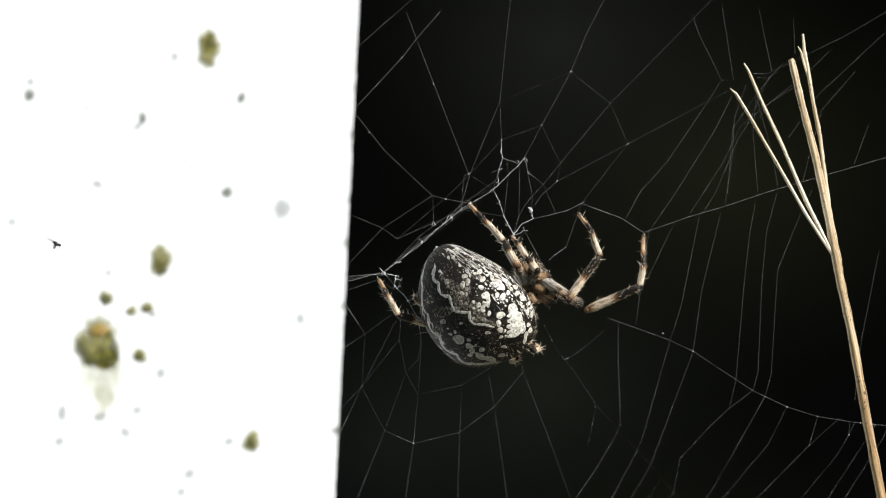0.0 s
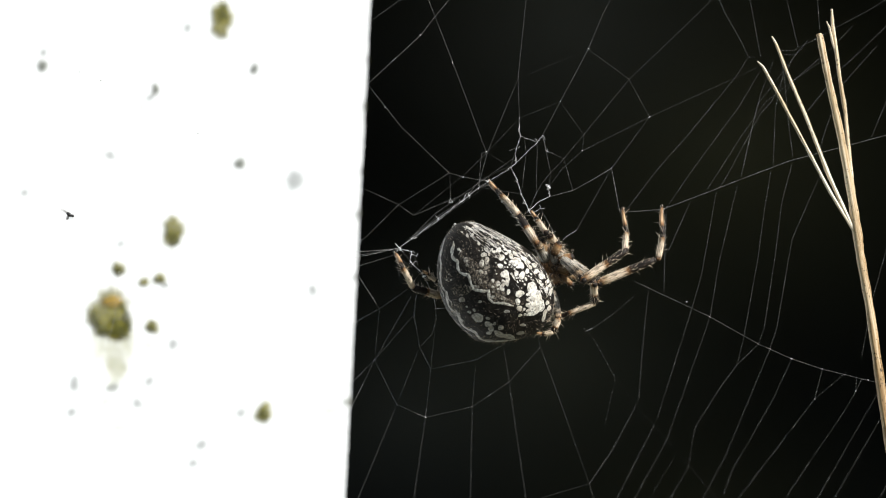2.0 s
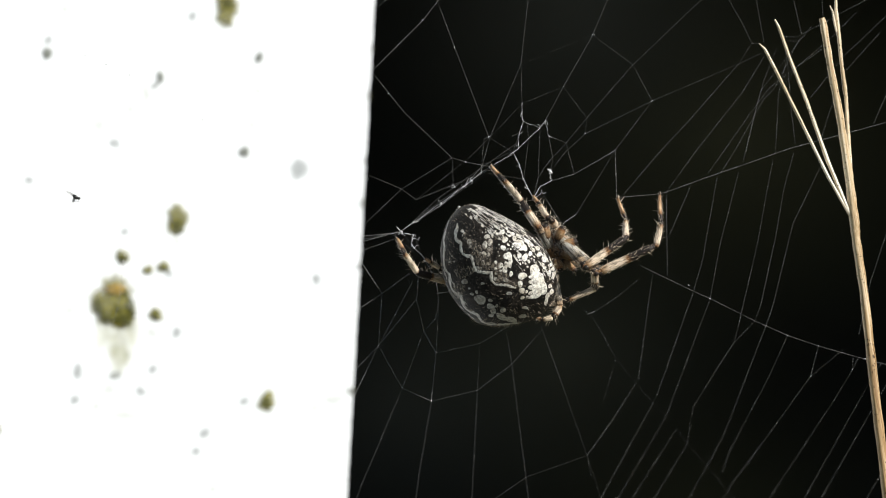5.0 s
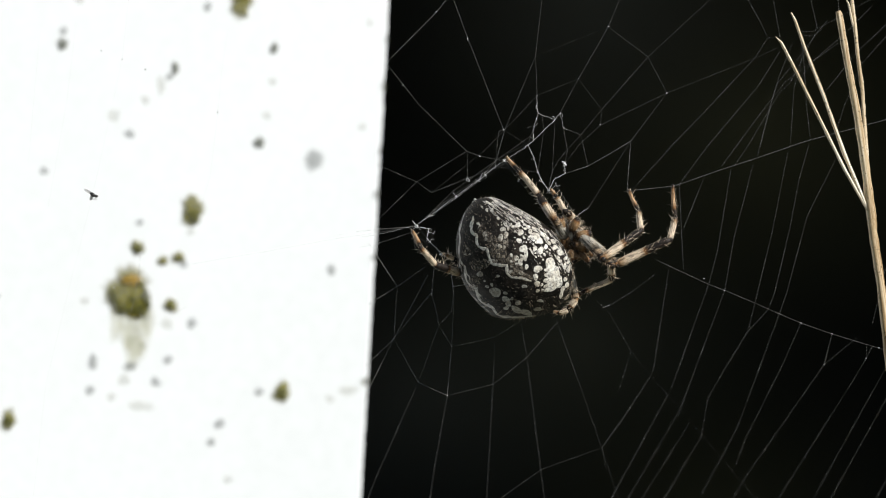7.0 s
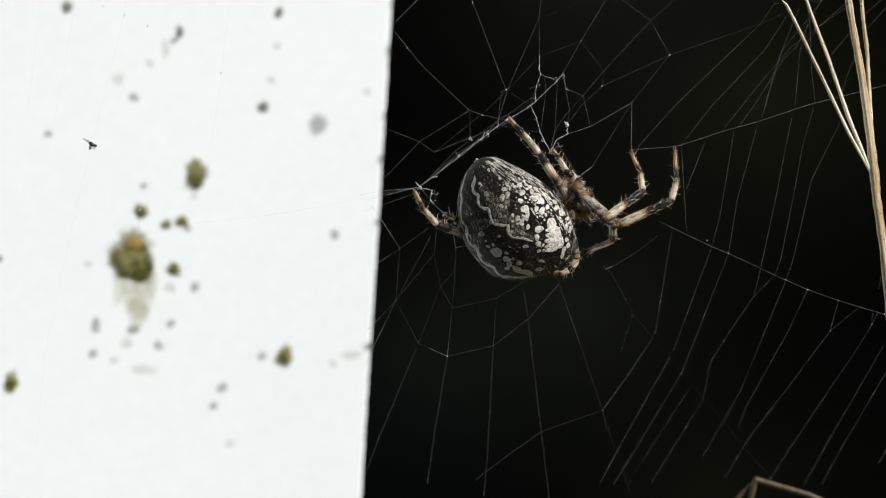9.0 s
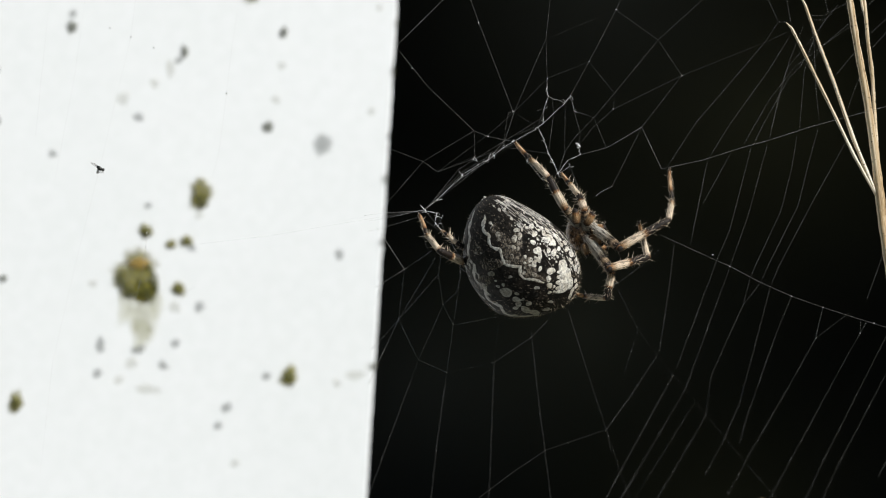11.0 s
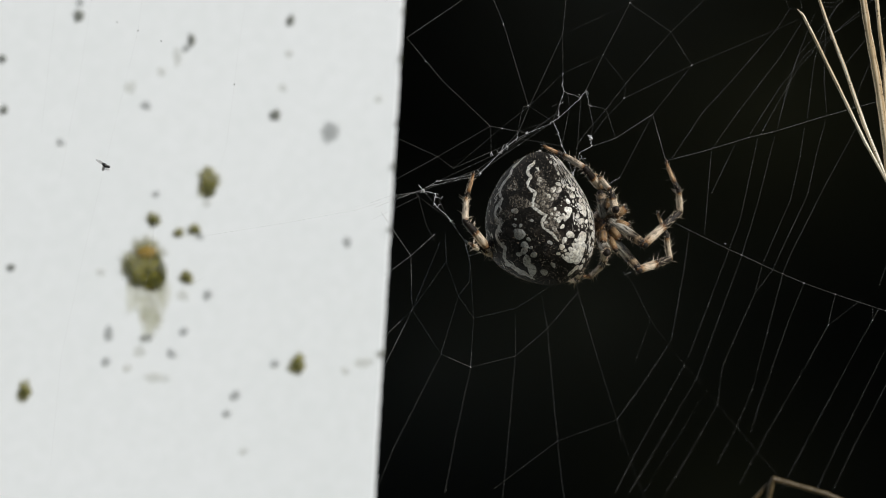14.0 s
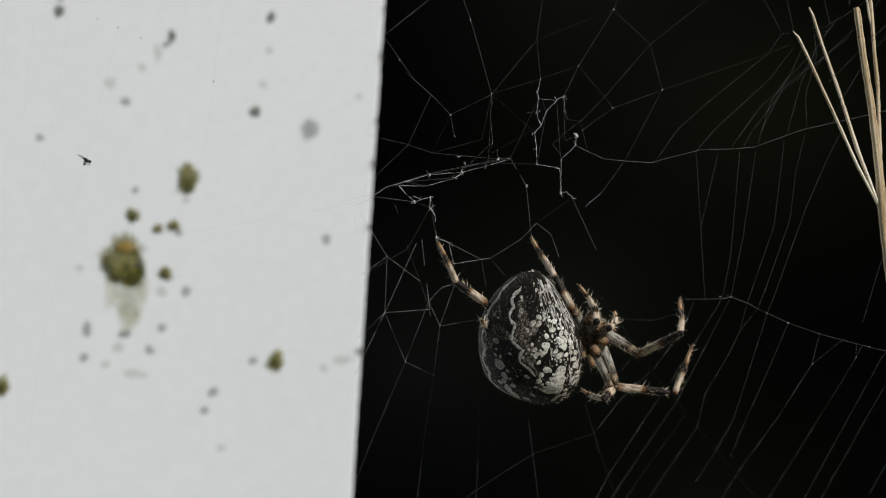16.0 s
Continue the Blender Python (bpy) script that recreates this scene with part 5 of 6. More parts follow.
def band(bm, pts, width, seed=0, lift=0.4, chart=on_back):
    """A narrow raised wavy band along offsets on the back."""
    rng = random.Random(seed)
    fine = []
    for (xa, ya), (xb, yb) in zip(pts, pts[1:]):
        n = max(2, int(math.hypot(xb - xa, yb - ya) / 3))
        fine += [(xa + (xb - xa) * k / n, ya + (yb - ya) * k / n) for k in range(n)]
    fine.append(pts[-1])
    rows = []
    for k, (x, y) in enumerate(fine):
        a, b = fine[max(0, k - 1)], fine[min(len(fine) - 1, k + 1)]
        dx, dy = b[0] - a[0], b[1] - a[1]
        n = math.hypot(dx, dy) or 1
        w = width * rng.uniform(0.6, 1.25) * min(1.0, 0.3 + 0.2 * min(k, len(fine) - 1 - k))
        row = []
        for f, h in ((-1, 0.02), (-0.7, lift * 0.6), (0.7, lift * 0.6), (1, 0.02)):
            row.append(bm.verts.new(chart(x - dy / n * w * f, y + dx / n * w * f, h)))
        rows.append(row)
    for a, b in zip(rows, rows[1:]):
        for k in range(3):
            bm.faces.new((a[k], a[k + 1], b[k + 1], b[k]))


def hair(bm, foot, way, length, radius, slot=0):
    d = way.normalized()
    side = d.orthogonal().normalized() * radius
    other = d.cross(side)
    ring = [bm.verts.new(foot + side * math.cos(a) + other * math.sin(a)) for a in (0, 2.09, 4.19)]
    tip = bm.verts.new(foot + d * length)
    for k in range(3):
        bm.faces.new((ring[k], ring[(k + 1) % 3], tip)).material_index = slot


def make_abdomen(root):
    bm = bmesh.new()
    n_s, n_a = 64, 84
    rings = []
    for i in range(1, n_s):
        s = 6.5 - 119.5 * math.cos(math.pi * i / n_s)
        r, mid = girth(s), shift(s)
        ring = []
        for j in range(n_a):
            a = 2 * math.pi * j / n_a
            ring.append(bm.verts.new((AXIS * s + ACROSS * mid + girdle(math.cos(a), math.sin(a)) * r) * UNIT))
        rings.append(ring)
    for a, b in zip(rings, rings[1:]):
        for j in range(n_a):
            bm.faces.new((a[j], a[(j + 1) % n_a], b[(j + 1) % n_a], b[j]))
    for ring, s in ((rings[0], -113), (rings[-1], 126)):
        tip = bm.verts.new((AXIS * s + ACROSS * shift(s)) * UNIT)
        for j in range(n_a):
            bm.faces.new((ring[j], ring[(j + 1) % n_a], tip) if s > 0 else (ring[(j + 1) % n_a], ring[j], tip))
    bmesh.ops.recalc_face_normals(bm, faces=bm.faces)
    ab = part("abdomen", bm, M_SKIN, root, "black abdomen patterned with chalk-white spots")

    taken = []

    def put(name, mat, rows, label, lift=0.4):
        """Flat spots on the back: place in thirds of a unit, half sizes, tilt."""
        for k, row in enumerate(rows):
            ix, iy, rx, ry = row[:4]
            tilt = radians(row[4]) if len(row) > 4 else 0.0
            b = bmesh.new()
            x, y = ix / 3 - 120, iy / 3 - 115
            taken.append((x, y, max(rx, ry) / 3))
            spot(b, x, y, rx / 3, ry / 3, tilt, int(ix * 3 + iy), lift + 0.02 * (k % 9))
            part(name, b, mat, ab, label if k == 0 else "")

    put("tan_mottle", M_MOTTLE, [(215, 225, 26, 32), (245, 262, 32, 34), (275, 340, 40, 34), (262, 302, 36, 30), (300, 315, 20, 40), (385, 420, 56, 20),
                                 (372, 392, 36, 24), (350, 350, 30, 40), (190, 190, 22, 30), (440, 440, 40, 16), (300, 240, 30, 40), (180, 370, 60, 30),
                                 (110, 300, 24, 30), (150, 470, 40, 40)], "tan and grey mottling", 0.2)
    put("front_patch", M_SPOT, [(546, 363, 27, 36, -10), (570, 412, 27, 48, -14), (588, 455, 32, 30), (550, 492, 36, 13, -22), (572, 474, 32, 18, -20),
                                (536, 392, 20, 12, 10), (541, 418, 25, 14, -10), (536, 448, 25, 14, -16), (541, 474, 26, 13, -20), (552, 432, 18, 44, -8)], "large chalk-white front patch with a toothed edge")
    put("white_spot", M_SPOT, [(482, 388, 22, 20), (472, 430, 14, 17), (481, 465, 14, 17), (485, 502, 11, 9), (510, 498, 8, 8), (505, 470, 7, 9), (465, 282, 13, 14),
                               (495, 292, 17, 19), (523, 272, 11, 13), (515, 312, 8, 9), (508, 340, 6, 6), (540, 253, 12, 9), (562, 243, 16, 10, 30),
                               (570, 275, 12, 16, 20), (600, 300, 22, 14, 35)], "chalk-white round spot")
    put("white_spot", M_SPOT, [(590, 330, 10, 9), (625, 372, 11, 15), (648, 385, 9, 18), (630, 440, 10, 13), (640, 470, 12, 16), (618, 490, 10, 18, 20),
                               (612, 520, 10, 22, 20), (600, 345, 9, 9), (630, 330, 10, 12, 40), (645, 350, 8, 12, 40), (375, 162, 14, 14), (390, 200, 17, 15),
                               (382, 243, 14, 13), (440, 195, 12, 14), (470, 215, 20, 18, 30)], "")
    put("white_spot", M_SPOT, [(490, 240, 20, 16, 20), (455, 230, 14, 14), (440, 222, 10, 10), (415, 180, 8, 8), (350, 170, 8, 8), (360, 195, 7, 6), (430, 170, 14, 8, 30),
                               (460, 180, 16, 9, 30), (505, 210, 16, 9, 40), (530, 225, 12, 8, 40), (410, 160, 10, 6), (475, 250, 10, 8)], "")
    put("white_spot", M_SPOT, [(405, 285, 20, 22), (418, 315, 12, 30), (390, 355, 14, 17), (368, 335, 13, 15), (423, 378, 9, 15), (343, 320, 8, 11), (342, 352, 9, 9),
                               (400, 330, 14, 16), (345, 377, 7, 6), (342, 405, 10, 10), (395, 410, 14, 12), (370, 365, 8, 8)], "")
    put("tan_spot", M_SPOT_MID, [(297, 185, 15, 13), (313, 215, 12, 20, 20), (285, 230, 15, 18), (308, 252, 11, 10), (283, 275, 12, 12), (262, 275, 9, 10), (305, 280, 7, 14),
                                 (308, 152, 10, 8), (277, 322, 9, 14), (340, 132, 8, 6), (322, 110, 9, 5), (205, 215, 12, 18), (167, 158, 10, 8), (245, 355, 26, 14),
                                 (210, 240, 8, 8)], "tan-white spot")
    put("grey_spot", M_SPOT_DIM, [(183, 422, 15, 16), (265, 515, 32, 24), (222, 487, 10, 8), (246, 476, 8, 10), (275, 430, 10, 8), (208, 458, 6, 6), (166, 495, 7, 6),
                                  (317, 518, 12, 9), (352, 547, 8, 9), (320, 550, 20, 16, 30), (335, 575, 18, 14, 30), (385, 568, 14, 16), (325, 597, 16, 10)],
        "grey spot on the middle line")
    put("grey_spot", M_SPOT_DIM, [(380, 605, 34, 16, 20), (430, 620, 34, 16, 10), (415, 480, 14, 10), (500, 555, 16, 9), (490, 600, 20, 12), (322, 648, 16, 7),
                                  (230, 585, 10, 8), (105, 320, 6, 6), (128, 318, 6, 5), (115, 290, 5, 5)], "")

    def bands(name, mat, lines, label):
        b = bmesh.new()
        for k, (w, pts) in enumerate(lines):
            band(b, [(ix / 3 - 120, iy / 3 - 115) for ix, iy in pts], w, k + 5)
        part(name, b, mat, ab, label)

    bands("wavy_line", M_SPOT, [(2.6, [(140, 118), (142, 140), (132, 165), (133, 195), (145, 213), (163, 220), (160, 240), (163, 262), (175, 280), (198, 290), (215, 286), (222, 312),
                                       (230, 340), (245, 366), (300, 375), (320, 372), (322, 415), (345, 435), (400, 437), (450, 452)]),
                                (1.6, [(160, 155), (178, 165), (166, 186)])], "cream wavy border line")
    b = bmesh.new()
    band(b, [(-girth(s) * radians(64 + 10 * abs(math.sin(s * 0.072 + 0.5))), s) for s in range(-98, 104, 3)], 3.3, 3, 0.5, on_side)
    part("flank_line", b, M_EDGE, ab, "pale grey scalloped flank line")
    # grey mottled flank beyond the scalloped line
    b = bmesh.new()
    rows = []
    for i in range(40):
        s = -98 + 212 * i / 39
        r, mid = girth(s), shift(s)
        inner = -84 - 5 * math.sin(i * 1.1)
        row = []
        for j in range(10):
            a = radians(inner + (-135 - inner) * j / 9)
            out = girdle(math.sin(a), math.cos(a))
            row.append(b.verts.new((AXIS * s + ACROSS * mid + out * (r + 0.25)) * UNIT))
        rows.append(row)
    for p, q in zip(rows, rows[1:]):
        for j in range(9):
            b.faces.new((p[j], p[j + 1], q[j + 1], q[j]))
    part("flank", b, M_FLANK, ab, "grey mottled flank")
    streaks, pale_streaks = [], []
    rng = random.Random(8)

    def along(s_from, s_to, edge, bend):
        """Offsets of a streak that follows the flank from place to place of the axis."""
        pts = []
        for j in range(6):
            s = s_from + (s_to - s_from) * j / 5
            e = edge + bend * math.sin(j * 1.7 + s_from)
            p = AXIS * s + ACROSS * (shift(s) + girth(s) * e)
            pts.append(((p.x + 120) * 3, (115 - p.z) * 3))
        return pts

    cream_streaks = []
    for k in range(190):
        s0 = rng.uniform(-60, 120) if k % 3 else rng.uniform(40, 120)
        edge = 1 - 0.62 * rng.random() ** 1.7
        line = (rng.uniform(0.3, 0.95), along(s0, s0 - rng.uniform(6, 22), min(0.985, edge), rng.uniform(0.0, 0.012)))
        (streaks, pale_streaks, cream_streaks)[k % 3].append(line)
    for k in range(24):
        s0 = rng.uniform(-95, 118)
        streaks.append((rng.uniform(0.4, 1.0), along(s0, max(-108, s0 - rng.uniform(6, 22)), -rng.uniform(0.84, 0.985), 0.015)))
    bands("pale_streak", M_EDGE, pale_streaks, "pale streaks on the upper flank")
    bands("cream_streak", M_SPOT, cream_streaks, "cream streaks on the upper flank")
    bands("rim_streak", M_EDGE, streaks, "grey streaks along the flanks")

    def packed(name, mat, tries, place, sizes, gap, label, slim=False):
        """Small spots that fill what the larger ones leave free."""
        b = bmesh.new()
        for k in range(tries):
            x, y = place()
            room = min([sizes[1]] + [math.hypot(x - tx, y - ty) - tr - gap for tx, ty, tr in taken])
            if room < sizes[0]:
                continue
            r = rng.uniform(sizes[0], room)
            taken.append((x, y, r))
            p = Vector((x, 0, -y))
            s = p.dot(AXIS)
            q = (p.dot(ACROSS) - shift(s)) / max(girth(s), 1)
            thin = max(0.4, math.sqrt(max(0.0, 1 - q * q))) if slim else 1.0
            spot(b, x, y, r * thin, r * rng.uniform(0.9, 1.5), math.atan2(-0.558, 0.830), k, 0.45)
        tagged(part(name, b, mat, ab, label), kind="stuff")

    def on_axis(s, e):
        """The offset at the place s of the axis and the share e of the half width."""
        p = AXIS * s + ACROSS * (shift(s) + girth(s) * e)
        return p.x, -p.z

    packed("rim_spot", M_SPOT, 520, lambda: on_axis(rng.uniform(-88, 62), rng.uniform(0.42, 0.95)), (1.3, 4.6), 1.7, "small cream spots in a close net", True)
    packed("shoulder_spot", M_SPOT_MID, 60, lambda: on_axis(rng.uniform(0, 112), rng.uniform(0.12, 0.8)), (0.8, 2.6), 1.6, "small tan spots near the tip", True)
    folium = [(-48, -40, 9, 11), (-38, -28, 11, 11), (-28, -2, 13, 11), (-33, -14, 12, 10), (-20, -10, 7, 13), (8, 25, 18, 6), (4, 15, 12, 8), (-3, 2, 10, 13), (-56, -52, 7, 10)]

    def in_folium():
        u, v, a, c = rng.choice(folium)
        t, f = rng.uniform(0, 6.28), math.sqrt(rng.random())
        return u + a * f * math.cos(t), v + c * f * math.sin(t)

    packed("tan_dot", M_TAN_DOT, 700, in_folium, (0.5, 1.7), 0.35, "tan speckle inside the leaf pattern")
    packed("brown_fleck", M_FLECK, 420, lambda: on_axis(rng.uniform(-100, 105), rng.uniform(-0.93, 0.45)), (0.45, 1.5), 0.8, "dim brown-grey flecks", True)
    # the far flank: a second scalloped line, spots and streaks that show when the body turns
    b = bmesh.new()
    for k in range(70):
        s = rng.uniform(-95, 95)
        x = -girth(s) * radians(rng.uniform(82, 150))
        spot(b, x, s, rng.uniform(0.8, 2.4), rng.uniform(1.5, 5.5), rng.uniform(-0.4, 0.4), k, 0.5, on_side)
    part("flank_pattern", b, M_EDGE, ab, "grey spots on the far flank")
    # short hair
    b = bmesh.new()
    for k in range(1000):
        s = rng.uniform(-108, 122) if k % 3 else rng.uniform(-108, -35)
        a = rng.uniform(0, 2 * math.pi)
        out = girdle(math.cos(a), math.sin(a))
        foot = (AXIS * s + ACROSS * shift(s) + out * girth(s) * 0.99) * UNIT
        hair(b, foot, out * 0.8 + AXIS * (0.9 + s * 0.012) + Vector((rng.uniform(-0.5, 0.5), rng.uniform(-0.5, 0.5), rng.uniform(-0.5, 0.5))), (rng.uniform(4, 12) if s < -35 else rng.uniform(3, 6.5)) * UNIT, 0.2 * UNIT)
    tagged(part("hair", b, M_HAIR, ab, "short pale hair"), kind="stuff")
    b = bmesh.new()
    for dx, dz, r in ((0, 0, 5), (4, -3, 4), (-3, -5, 4)):
        tube(b, [(AXIS * 116 + Vector((dx, 0, dz))) * UNIT, (AXIS * 124 + Vector((dx, 0, dz))) * UNIT, (AXIS * 128 + Vector((dx, 0, dz))) * UNIT],
             [r * UNIT, r * 0.7 * UNIT, r * 0.3 * UNIT], 10)
    part("spinnerets", b, M_EDGE, ab, "small brown spinnerets")
    seat = Matrix.Translation((-2.2 * UNIT, 0, -3 * UNIT)) @ Matrix.Scale(0.992, 4)
    for ob in [ab, *ab.children]:
        ob.data.transform(seat)
    return ab


def make_head(root):
    bm = bmesh.new()
    ball(bm, (0, 0, 0), (26 * UNIT, 24 * UNIT, 33 * UNIT), None, 32, 20)
    ball(bm, (14 * UNIT, -6 * UNIT, -22 * UNIT), (14 * UNIT, 14 * UNIT, 17 * UNIT), None, 24, 14)
    rng = random.Random(3)
    for k in range(420):
        d = Vector((rng.gauss(0, 1), rng.gauss(0, 1), rng.gauss(0, 1))).normalized()
        hair(bm, Vector((d.x * 26, d.y * 24, d.z * 33)) * UNIT, d + Vector((0.5, 0, -0.3)), rng.uniform(8, 16) * UNIT, 0.25 * UNIT, 1)
    head = part("head_shield", bm, [M_HEAD, M_HAIR], root, "hairy orange-brown head shield")
    # first leg joints round the shield, and the two feelers: foot, direction, length, thickness
    for name, foot, way, length, thick in (("coxa", (-14, -30, 16), (-0.2, -0.3, 1.0), 28, 8), ("coxa", (2, -32, 14), (0.5, -0.3, 1.0), 28, 8),
                                           ("coxa", (10, -32, 4), (1.0, -0.2, 0.3), 30, 8.5), ("coxa", (8, -32, -8), (1.0, -0.3, -0.35), 30, 8.5),
                                           ("coxa", (0, -30, -18), (0.5, -0.3, -1.0), 26, 7.5), ("palp", (14, -32, -20), (0.8, -0.4, -0.7), 34, 5.5),
                                           ("palp", (18, -4, -16), (1.0, 0.0, -0.4), 34, 5.5)):
        b = bmesh.new()
        tube(b, [Vector((0, 0, length * f)) * UNIT for f in (0, 0.08, 0.3, 0.6, 0.9, 1)], [thick * f * UNIT for f in (0.5, 0.8, 1, 0.95, 0.75, 0.4)], 14)
        for k in range(50):
            f, a = rng.uniform(0.1, 1), rng.uniform(0, 6.28)
            out = Vector((math.cos(a), math.sin(a), 0))
            hair(b, (Vector((0, 0, length * f)) + out * thick * 0.8) * UNIT, out + Vector((0, 0, 0.8)), rng.uniform(4, 9) * UNIT, 0.22 * UNIT, 1)
        piece = part(name, b, [M_COXA, M_HAIR], head)
        piece.matrix_basis = Matrix.LocRotScale(Vector(foot) * UNIT, Vector(way).to_track_quat("Z", "Y"), None)
    return head


def leg_piece(name, length, r0, r1, mat, spines, seed, parent):
    rng = random.Random(seed)
    bm = bmesh.new()
    steps = 12
    pts, rad = [], []
    for k in range(steps + 1):
        f = k / steps
        pts.append(Vector((0.03 * length * math.sin(math.pi * f), 0, length * f)))
        belly = 1 + 0.10 * math.sin(math.pi * f) - (0.22 if k in (0, steps) else 0)
        rad.append((r0 + (r1 - r0) * f) * belly * UNIT)
    tube(bm, pts, rad, 14)
    ball(bm, pts[0], (rad[1] * 0.86,) * 3, None, 12, 8)
    ball(bm, pts[-1], (rad[-1] * 1.02,) * 3, None, 12, 8)
    for k in range(spines):
        f, a = rng.uniform(0.12, 0.98), rng.uniform(0, 6.28)
        out = Vector((math.cos(a), math.sin(a), 0))
        foot = Vector((0, 0, length * f)) + out * (r0 + (r1 - r0) * f) * 0.9 * UNIT
        hair(bm, foot, out + Vector((0, 0, rng.uniform(0.3, 1.0))), rng.uniform(8, 15) * UNIT, rng.uniform(0.45, 0.7) * UNIT, 1)
    for k in range(int(length / UNIT * (2.6 if name == "leg" else 1.4))):
        f, a = rng.uniform(0, 1), rng.uniform(0, 6.28)
        out = Vector((math.cos(a), math.sin(a), 0))
        foot = Vector((0, 0, length * f)) + out * (r0 + (r1 - r0) * f) * 0.95 * UNIT
        hair(bm, foot, out + Vector((0, 0, rng.uniform(0.8, 2.0))), rng.uniform(3, 10 if name == "leg" else 6) * UNIT, 0.22 * UNIT, 1)
    return part(name, bm, [mat, M_HAIR], parent)


# depths towards which the joints of a leg tend; the two hind legs reach round the abdomen's near side
AIM = (-35, -45, -35, -15, 0)
AIM_HIND = (-35, -110, -150, -110, -60)


def leg_places(leg, t, lengths):
    """World places of a leg's joints; lengths kept by leaning the joints in depth."""
    u, v, *_ = body_at(t)
    j = joints_at(leg, t)
    deep = -15.0
    out = [at(u + j[0][0], v + j[0][1], deep)]
    for k in range(4):
        flat = math.hypot(*(j[k + 1] - j[k]))
        lean = math.sqrt(max(0.0, lengths[k] ** 2 - flat ** 2))
        lean = min(lean, 0.8 * lengths[k])
        deep = min((deep + lean, deep - lean), key=lambda d: abs(d - (AIM_HIND if leg in "ab" else AIM)[k + 1]))
        out.append(at(u + j[k + 1][0], v + j[k + 1][1], deep))
    return out


LEG_KEYS = []


def make_leg(root, leg, thick):
    lengths = []
    for k in range(4):
        flats = sorted(math.hypot(*(j[k + 1] - j[k])) for _, j in STANCES[leg])
        lengths.append(max(12.0, flats[int(len(flats) * 0.8)]))
    shapes = (("leg", 8.8, 7.2, M_FEMUR, 10), ("tibia", 7.1, 6.0, M_TIBIA, 22), ("metatarsus", 5.3, 4.4, M_META, 16), ("tarsus", 3.9, 2.3, M_TARSUS, 4))
    pieces = []
    for k, (name, r0, r1, mat, spines) in enumerate(shapes):
        parent = pieces[0] if pieces else root
        pieces.append(leg_piece(name, lengths[k] * UNIT, r0 * thick, r1 * thick, mat, spines, ord(leg) * 5 + k, parent))
    ref = leg_places(leg, 3.5, lengths)
    starts = [((ref[k + 1] - ref[k]).normalized()) for k in range(4)]
    bases = [d.to_track_quat("Z", "Y") for d in starts]
    rows = [[] for _ in range(4)]
    for t in SPIDER_TIMES:
        p = leg_places(leg, t, lengths)
        here = spider_pose(t)
        first = None
        for k in range(4):
            turn = starts[k].rotation_difference((p[k + 1] - p[k]).normalized()) @ bases[k]
            m = Matrix.LocRotScale(p[k], turn, None)
            if k == 0:
                first = m
                rows[0].append((t, here.inverted() @ m))
            else:
                rows[k].append((t, first.inverted() @ m))
    for ob, r in zip(pieces, rows):
        LEG_KEYS.append((ob, r))


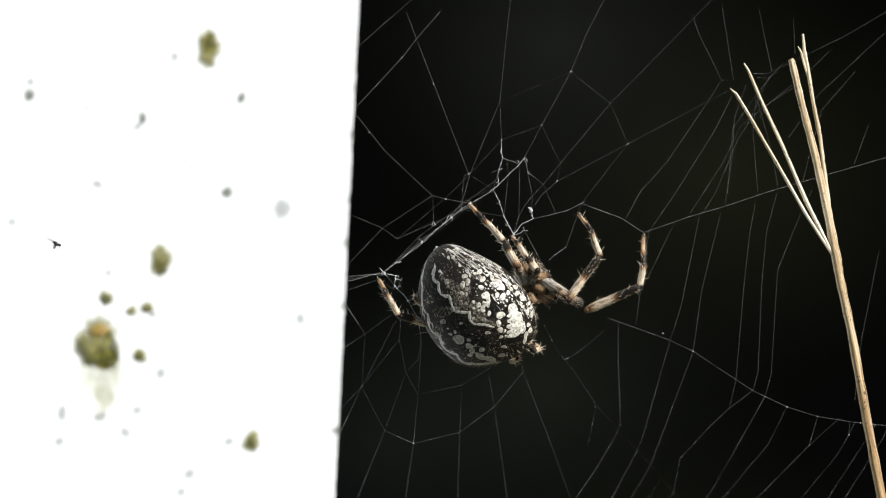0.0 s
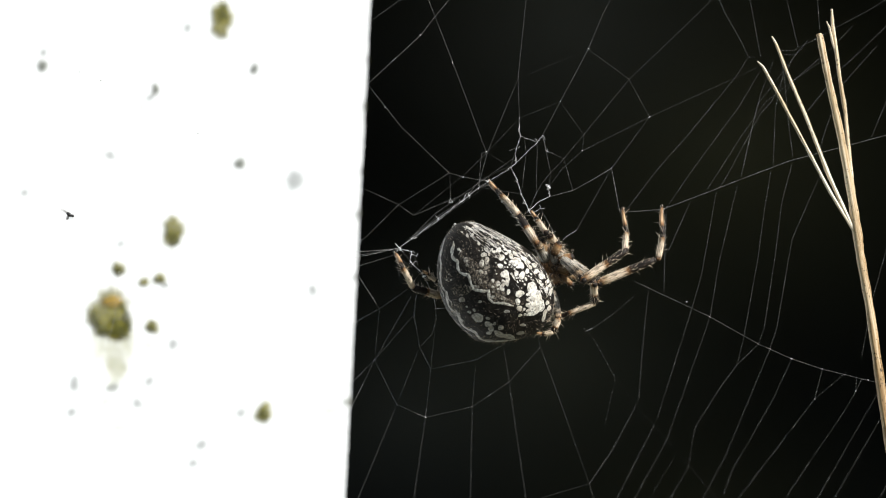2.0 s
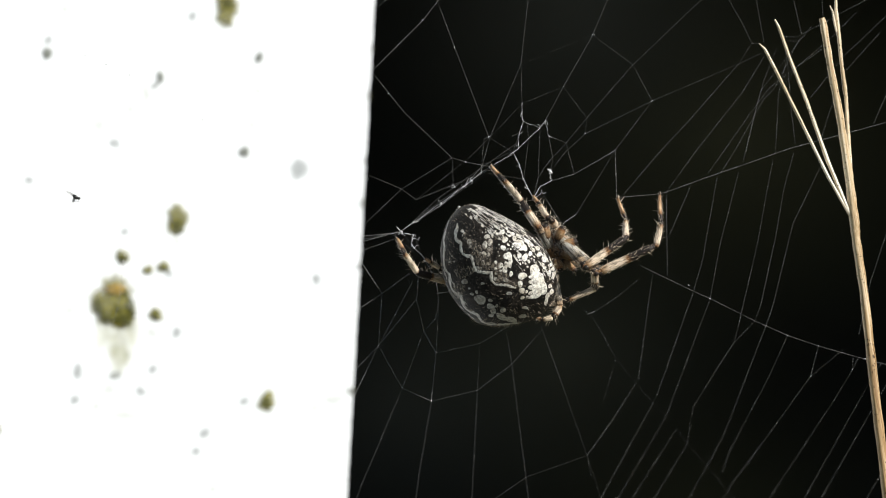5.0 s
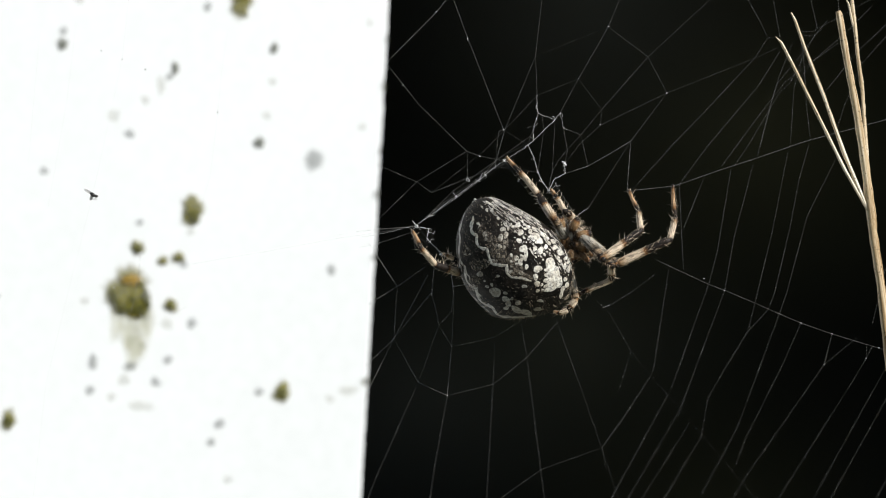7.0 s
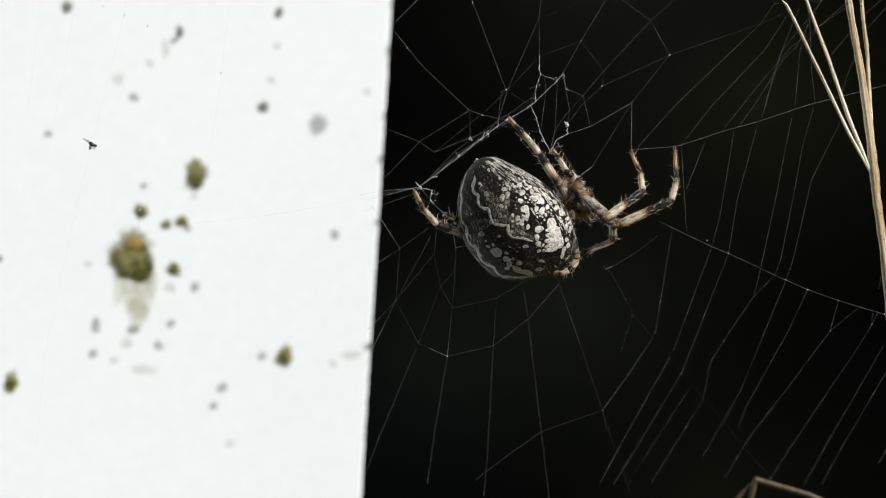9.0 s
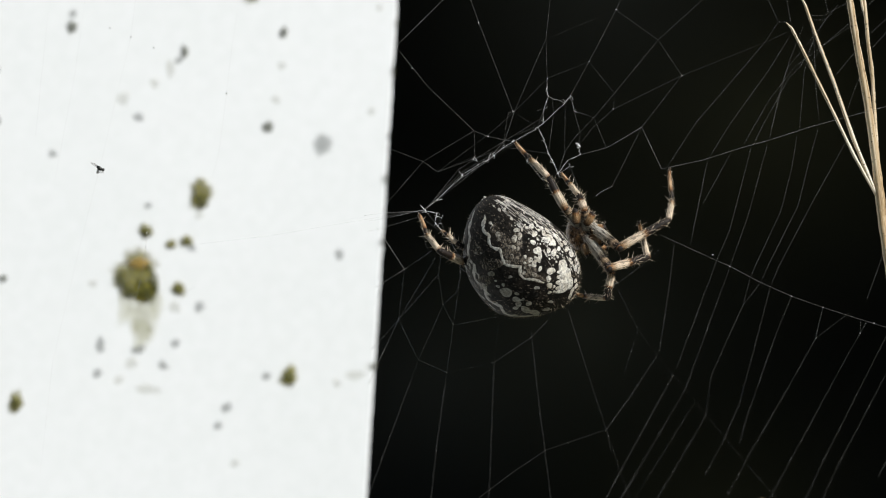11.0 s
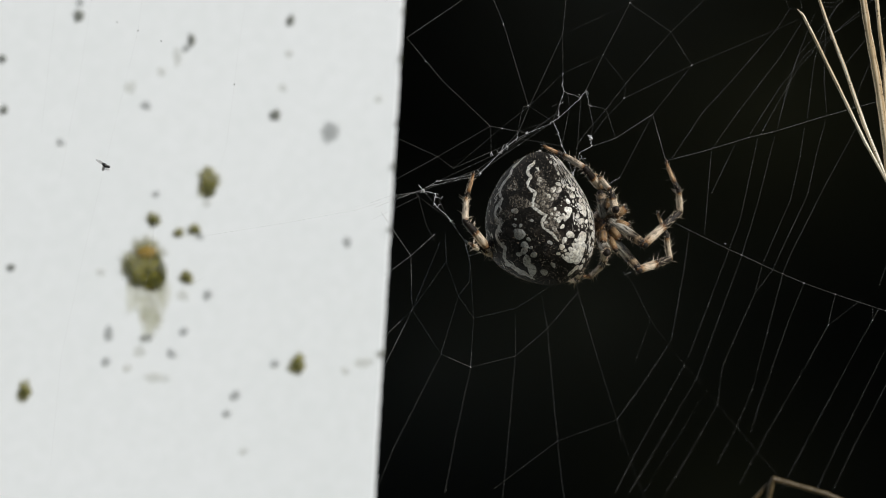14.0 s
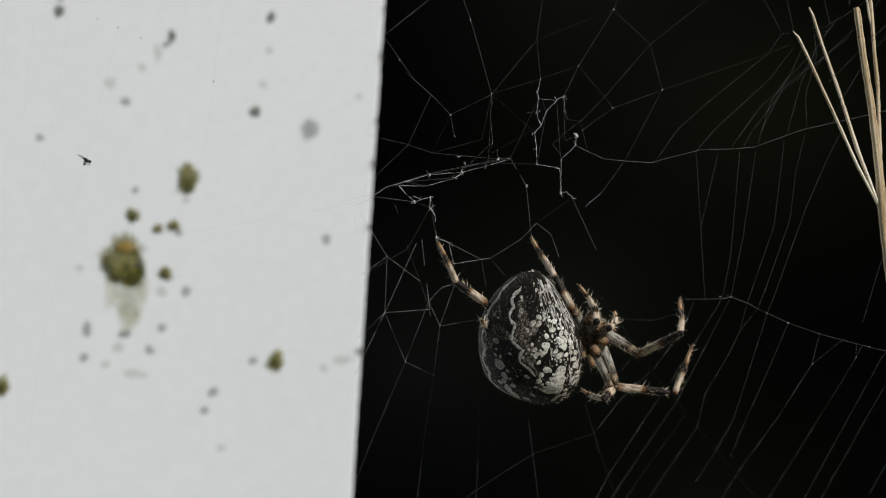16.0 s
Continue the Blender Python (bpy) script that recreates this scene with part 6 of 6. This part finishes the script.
def spider():
    root = new("garden_spider")
    tagged(root, "garden spider with white-spotted black abdomen and banded legs", "spider")
    ab = make_abdomen(root)
    head = make_head(root)
    for leg, thick in zip("abcdefgh", (1.0, 0.8, 1.05, 0.95, 1.0, 1.05, 0.95, 0.85)):
        make_leg(root, leg, thick)
    body_rows, ab_rows, head_rows = [], [], []
    for t in SPIDER_TIMES:
        body_rows.append((t, spider_pose(t)))
        w = Vector(body_at(t)[2:])
        q = Matrix.Rotation(radians(w.length), 4, w.normalized() if w.length > 1e-6 else Vector((0, 0, 1)))
        aside = [float(np.interp(t, SETTLE[:, 0], SETTLE[:, k])) * UNIT for k in (1, 2)]
        ab_rows.append((t, Matrix.Translation((aside[0], 0, -aside[1])) @ q))
        roots = sum((joints_at(k, t)[0] for k in "cdef"), np.zeros(2)) / 4
        place = spider_pose(t).inverted() @ at(body_at(t)[0] + roots[0] - 4, body_at(t)[1] + roots[1] + 8, 0)
        head_rows.append((t, Matrix.Translation(place) @ q))
    return [(root, body_rows), (ab, ab_rows), (head, head_rows)]


# ---- build ----
ground()
added_backdrop()
post()
STALK = grass_stalk()
STRAW = bent_straw()
spider_web()
FLY, FLY_ROWS = dead_fly()
SPIDER_KEYS = spider()


def motions():
    # the stalk nods in the wind: seconds, shift of its fork in units, turn in degrees
    nod = [(0, -1, 7, -3.1), (0.5, 1, -2, -1.2), (1, -7, -3, -0.4), (1.5, -1, 2, -1.6), (2, 14, 13, -1.3), (2.5, -1, 1, -0.4), (3, -6, -7, 0.3), (3.5, 0, 0, 0),
           (4, -3, -4, 0.3), (6.5, 8, 15, 0), (7, 4, 6, 0), (7.5, 0, 2, 0), (8, 1, 3, 0.2), (8.5, 2, -4, 0), (9, 3, -2, 0.2), (11.5, 5, 3, 0), (12, 0, -3, 0),
           (12.5, 3, 1, 0), (13, 14, 20, 0.3), (13.5, 7, 4, 0.3), (14, 11, 5, 0.3), (14.5, 5, 1, 0.2), (15, 13, 2, 0.3), (15.5, 16, 12, 0.4), (16, 33, 46, 1.2)]
    home = at(1498, 395, 30)
    walk(STALK, [(t, Matrix.LocRotScale(home + BASE @ Vector((du * UNIT, 0, -dv * UNIT)), Euler((0, radians(turn), 0)), None)) for t, du, dv, turn in nod])
    dip = [(0, 0, 0), (7, 0, 0), (8, -8, -20), (8.5, -14, -18), (9, 0, 2), (11.5, 0, 4), (12, 0, 2), (12.5, -2, -11), (13, 1, -22), (13.5, -10, -30), (14, 8, -11),
           (14.5, 6, -5), (15, 8, 24), (15.5, 8, 30), (16, 8, 50)]
    walk(STRAW, [(t, Matrix.Translation(BASE @ Vector((du * UNIT, 0, -dv * UNIT)))) for t, du, dv in dip])
    walk(FLY, FLY_ROWS)
    for ob, rows in STRANDS + SPIDER_KEYS + LEG_KEYS:
        walk(ob, rows)


motions()
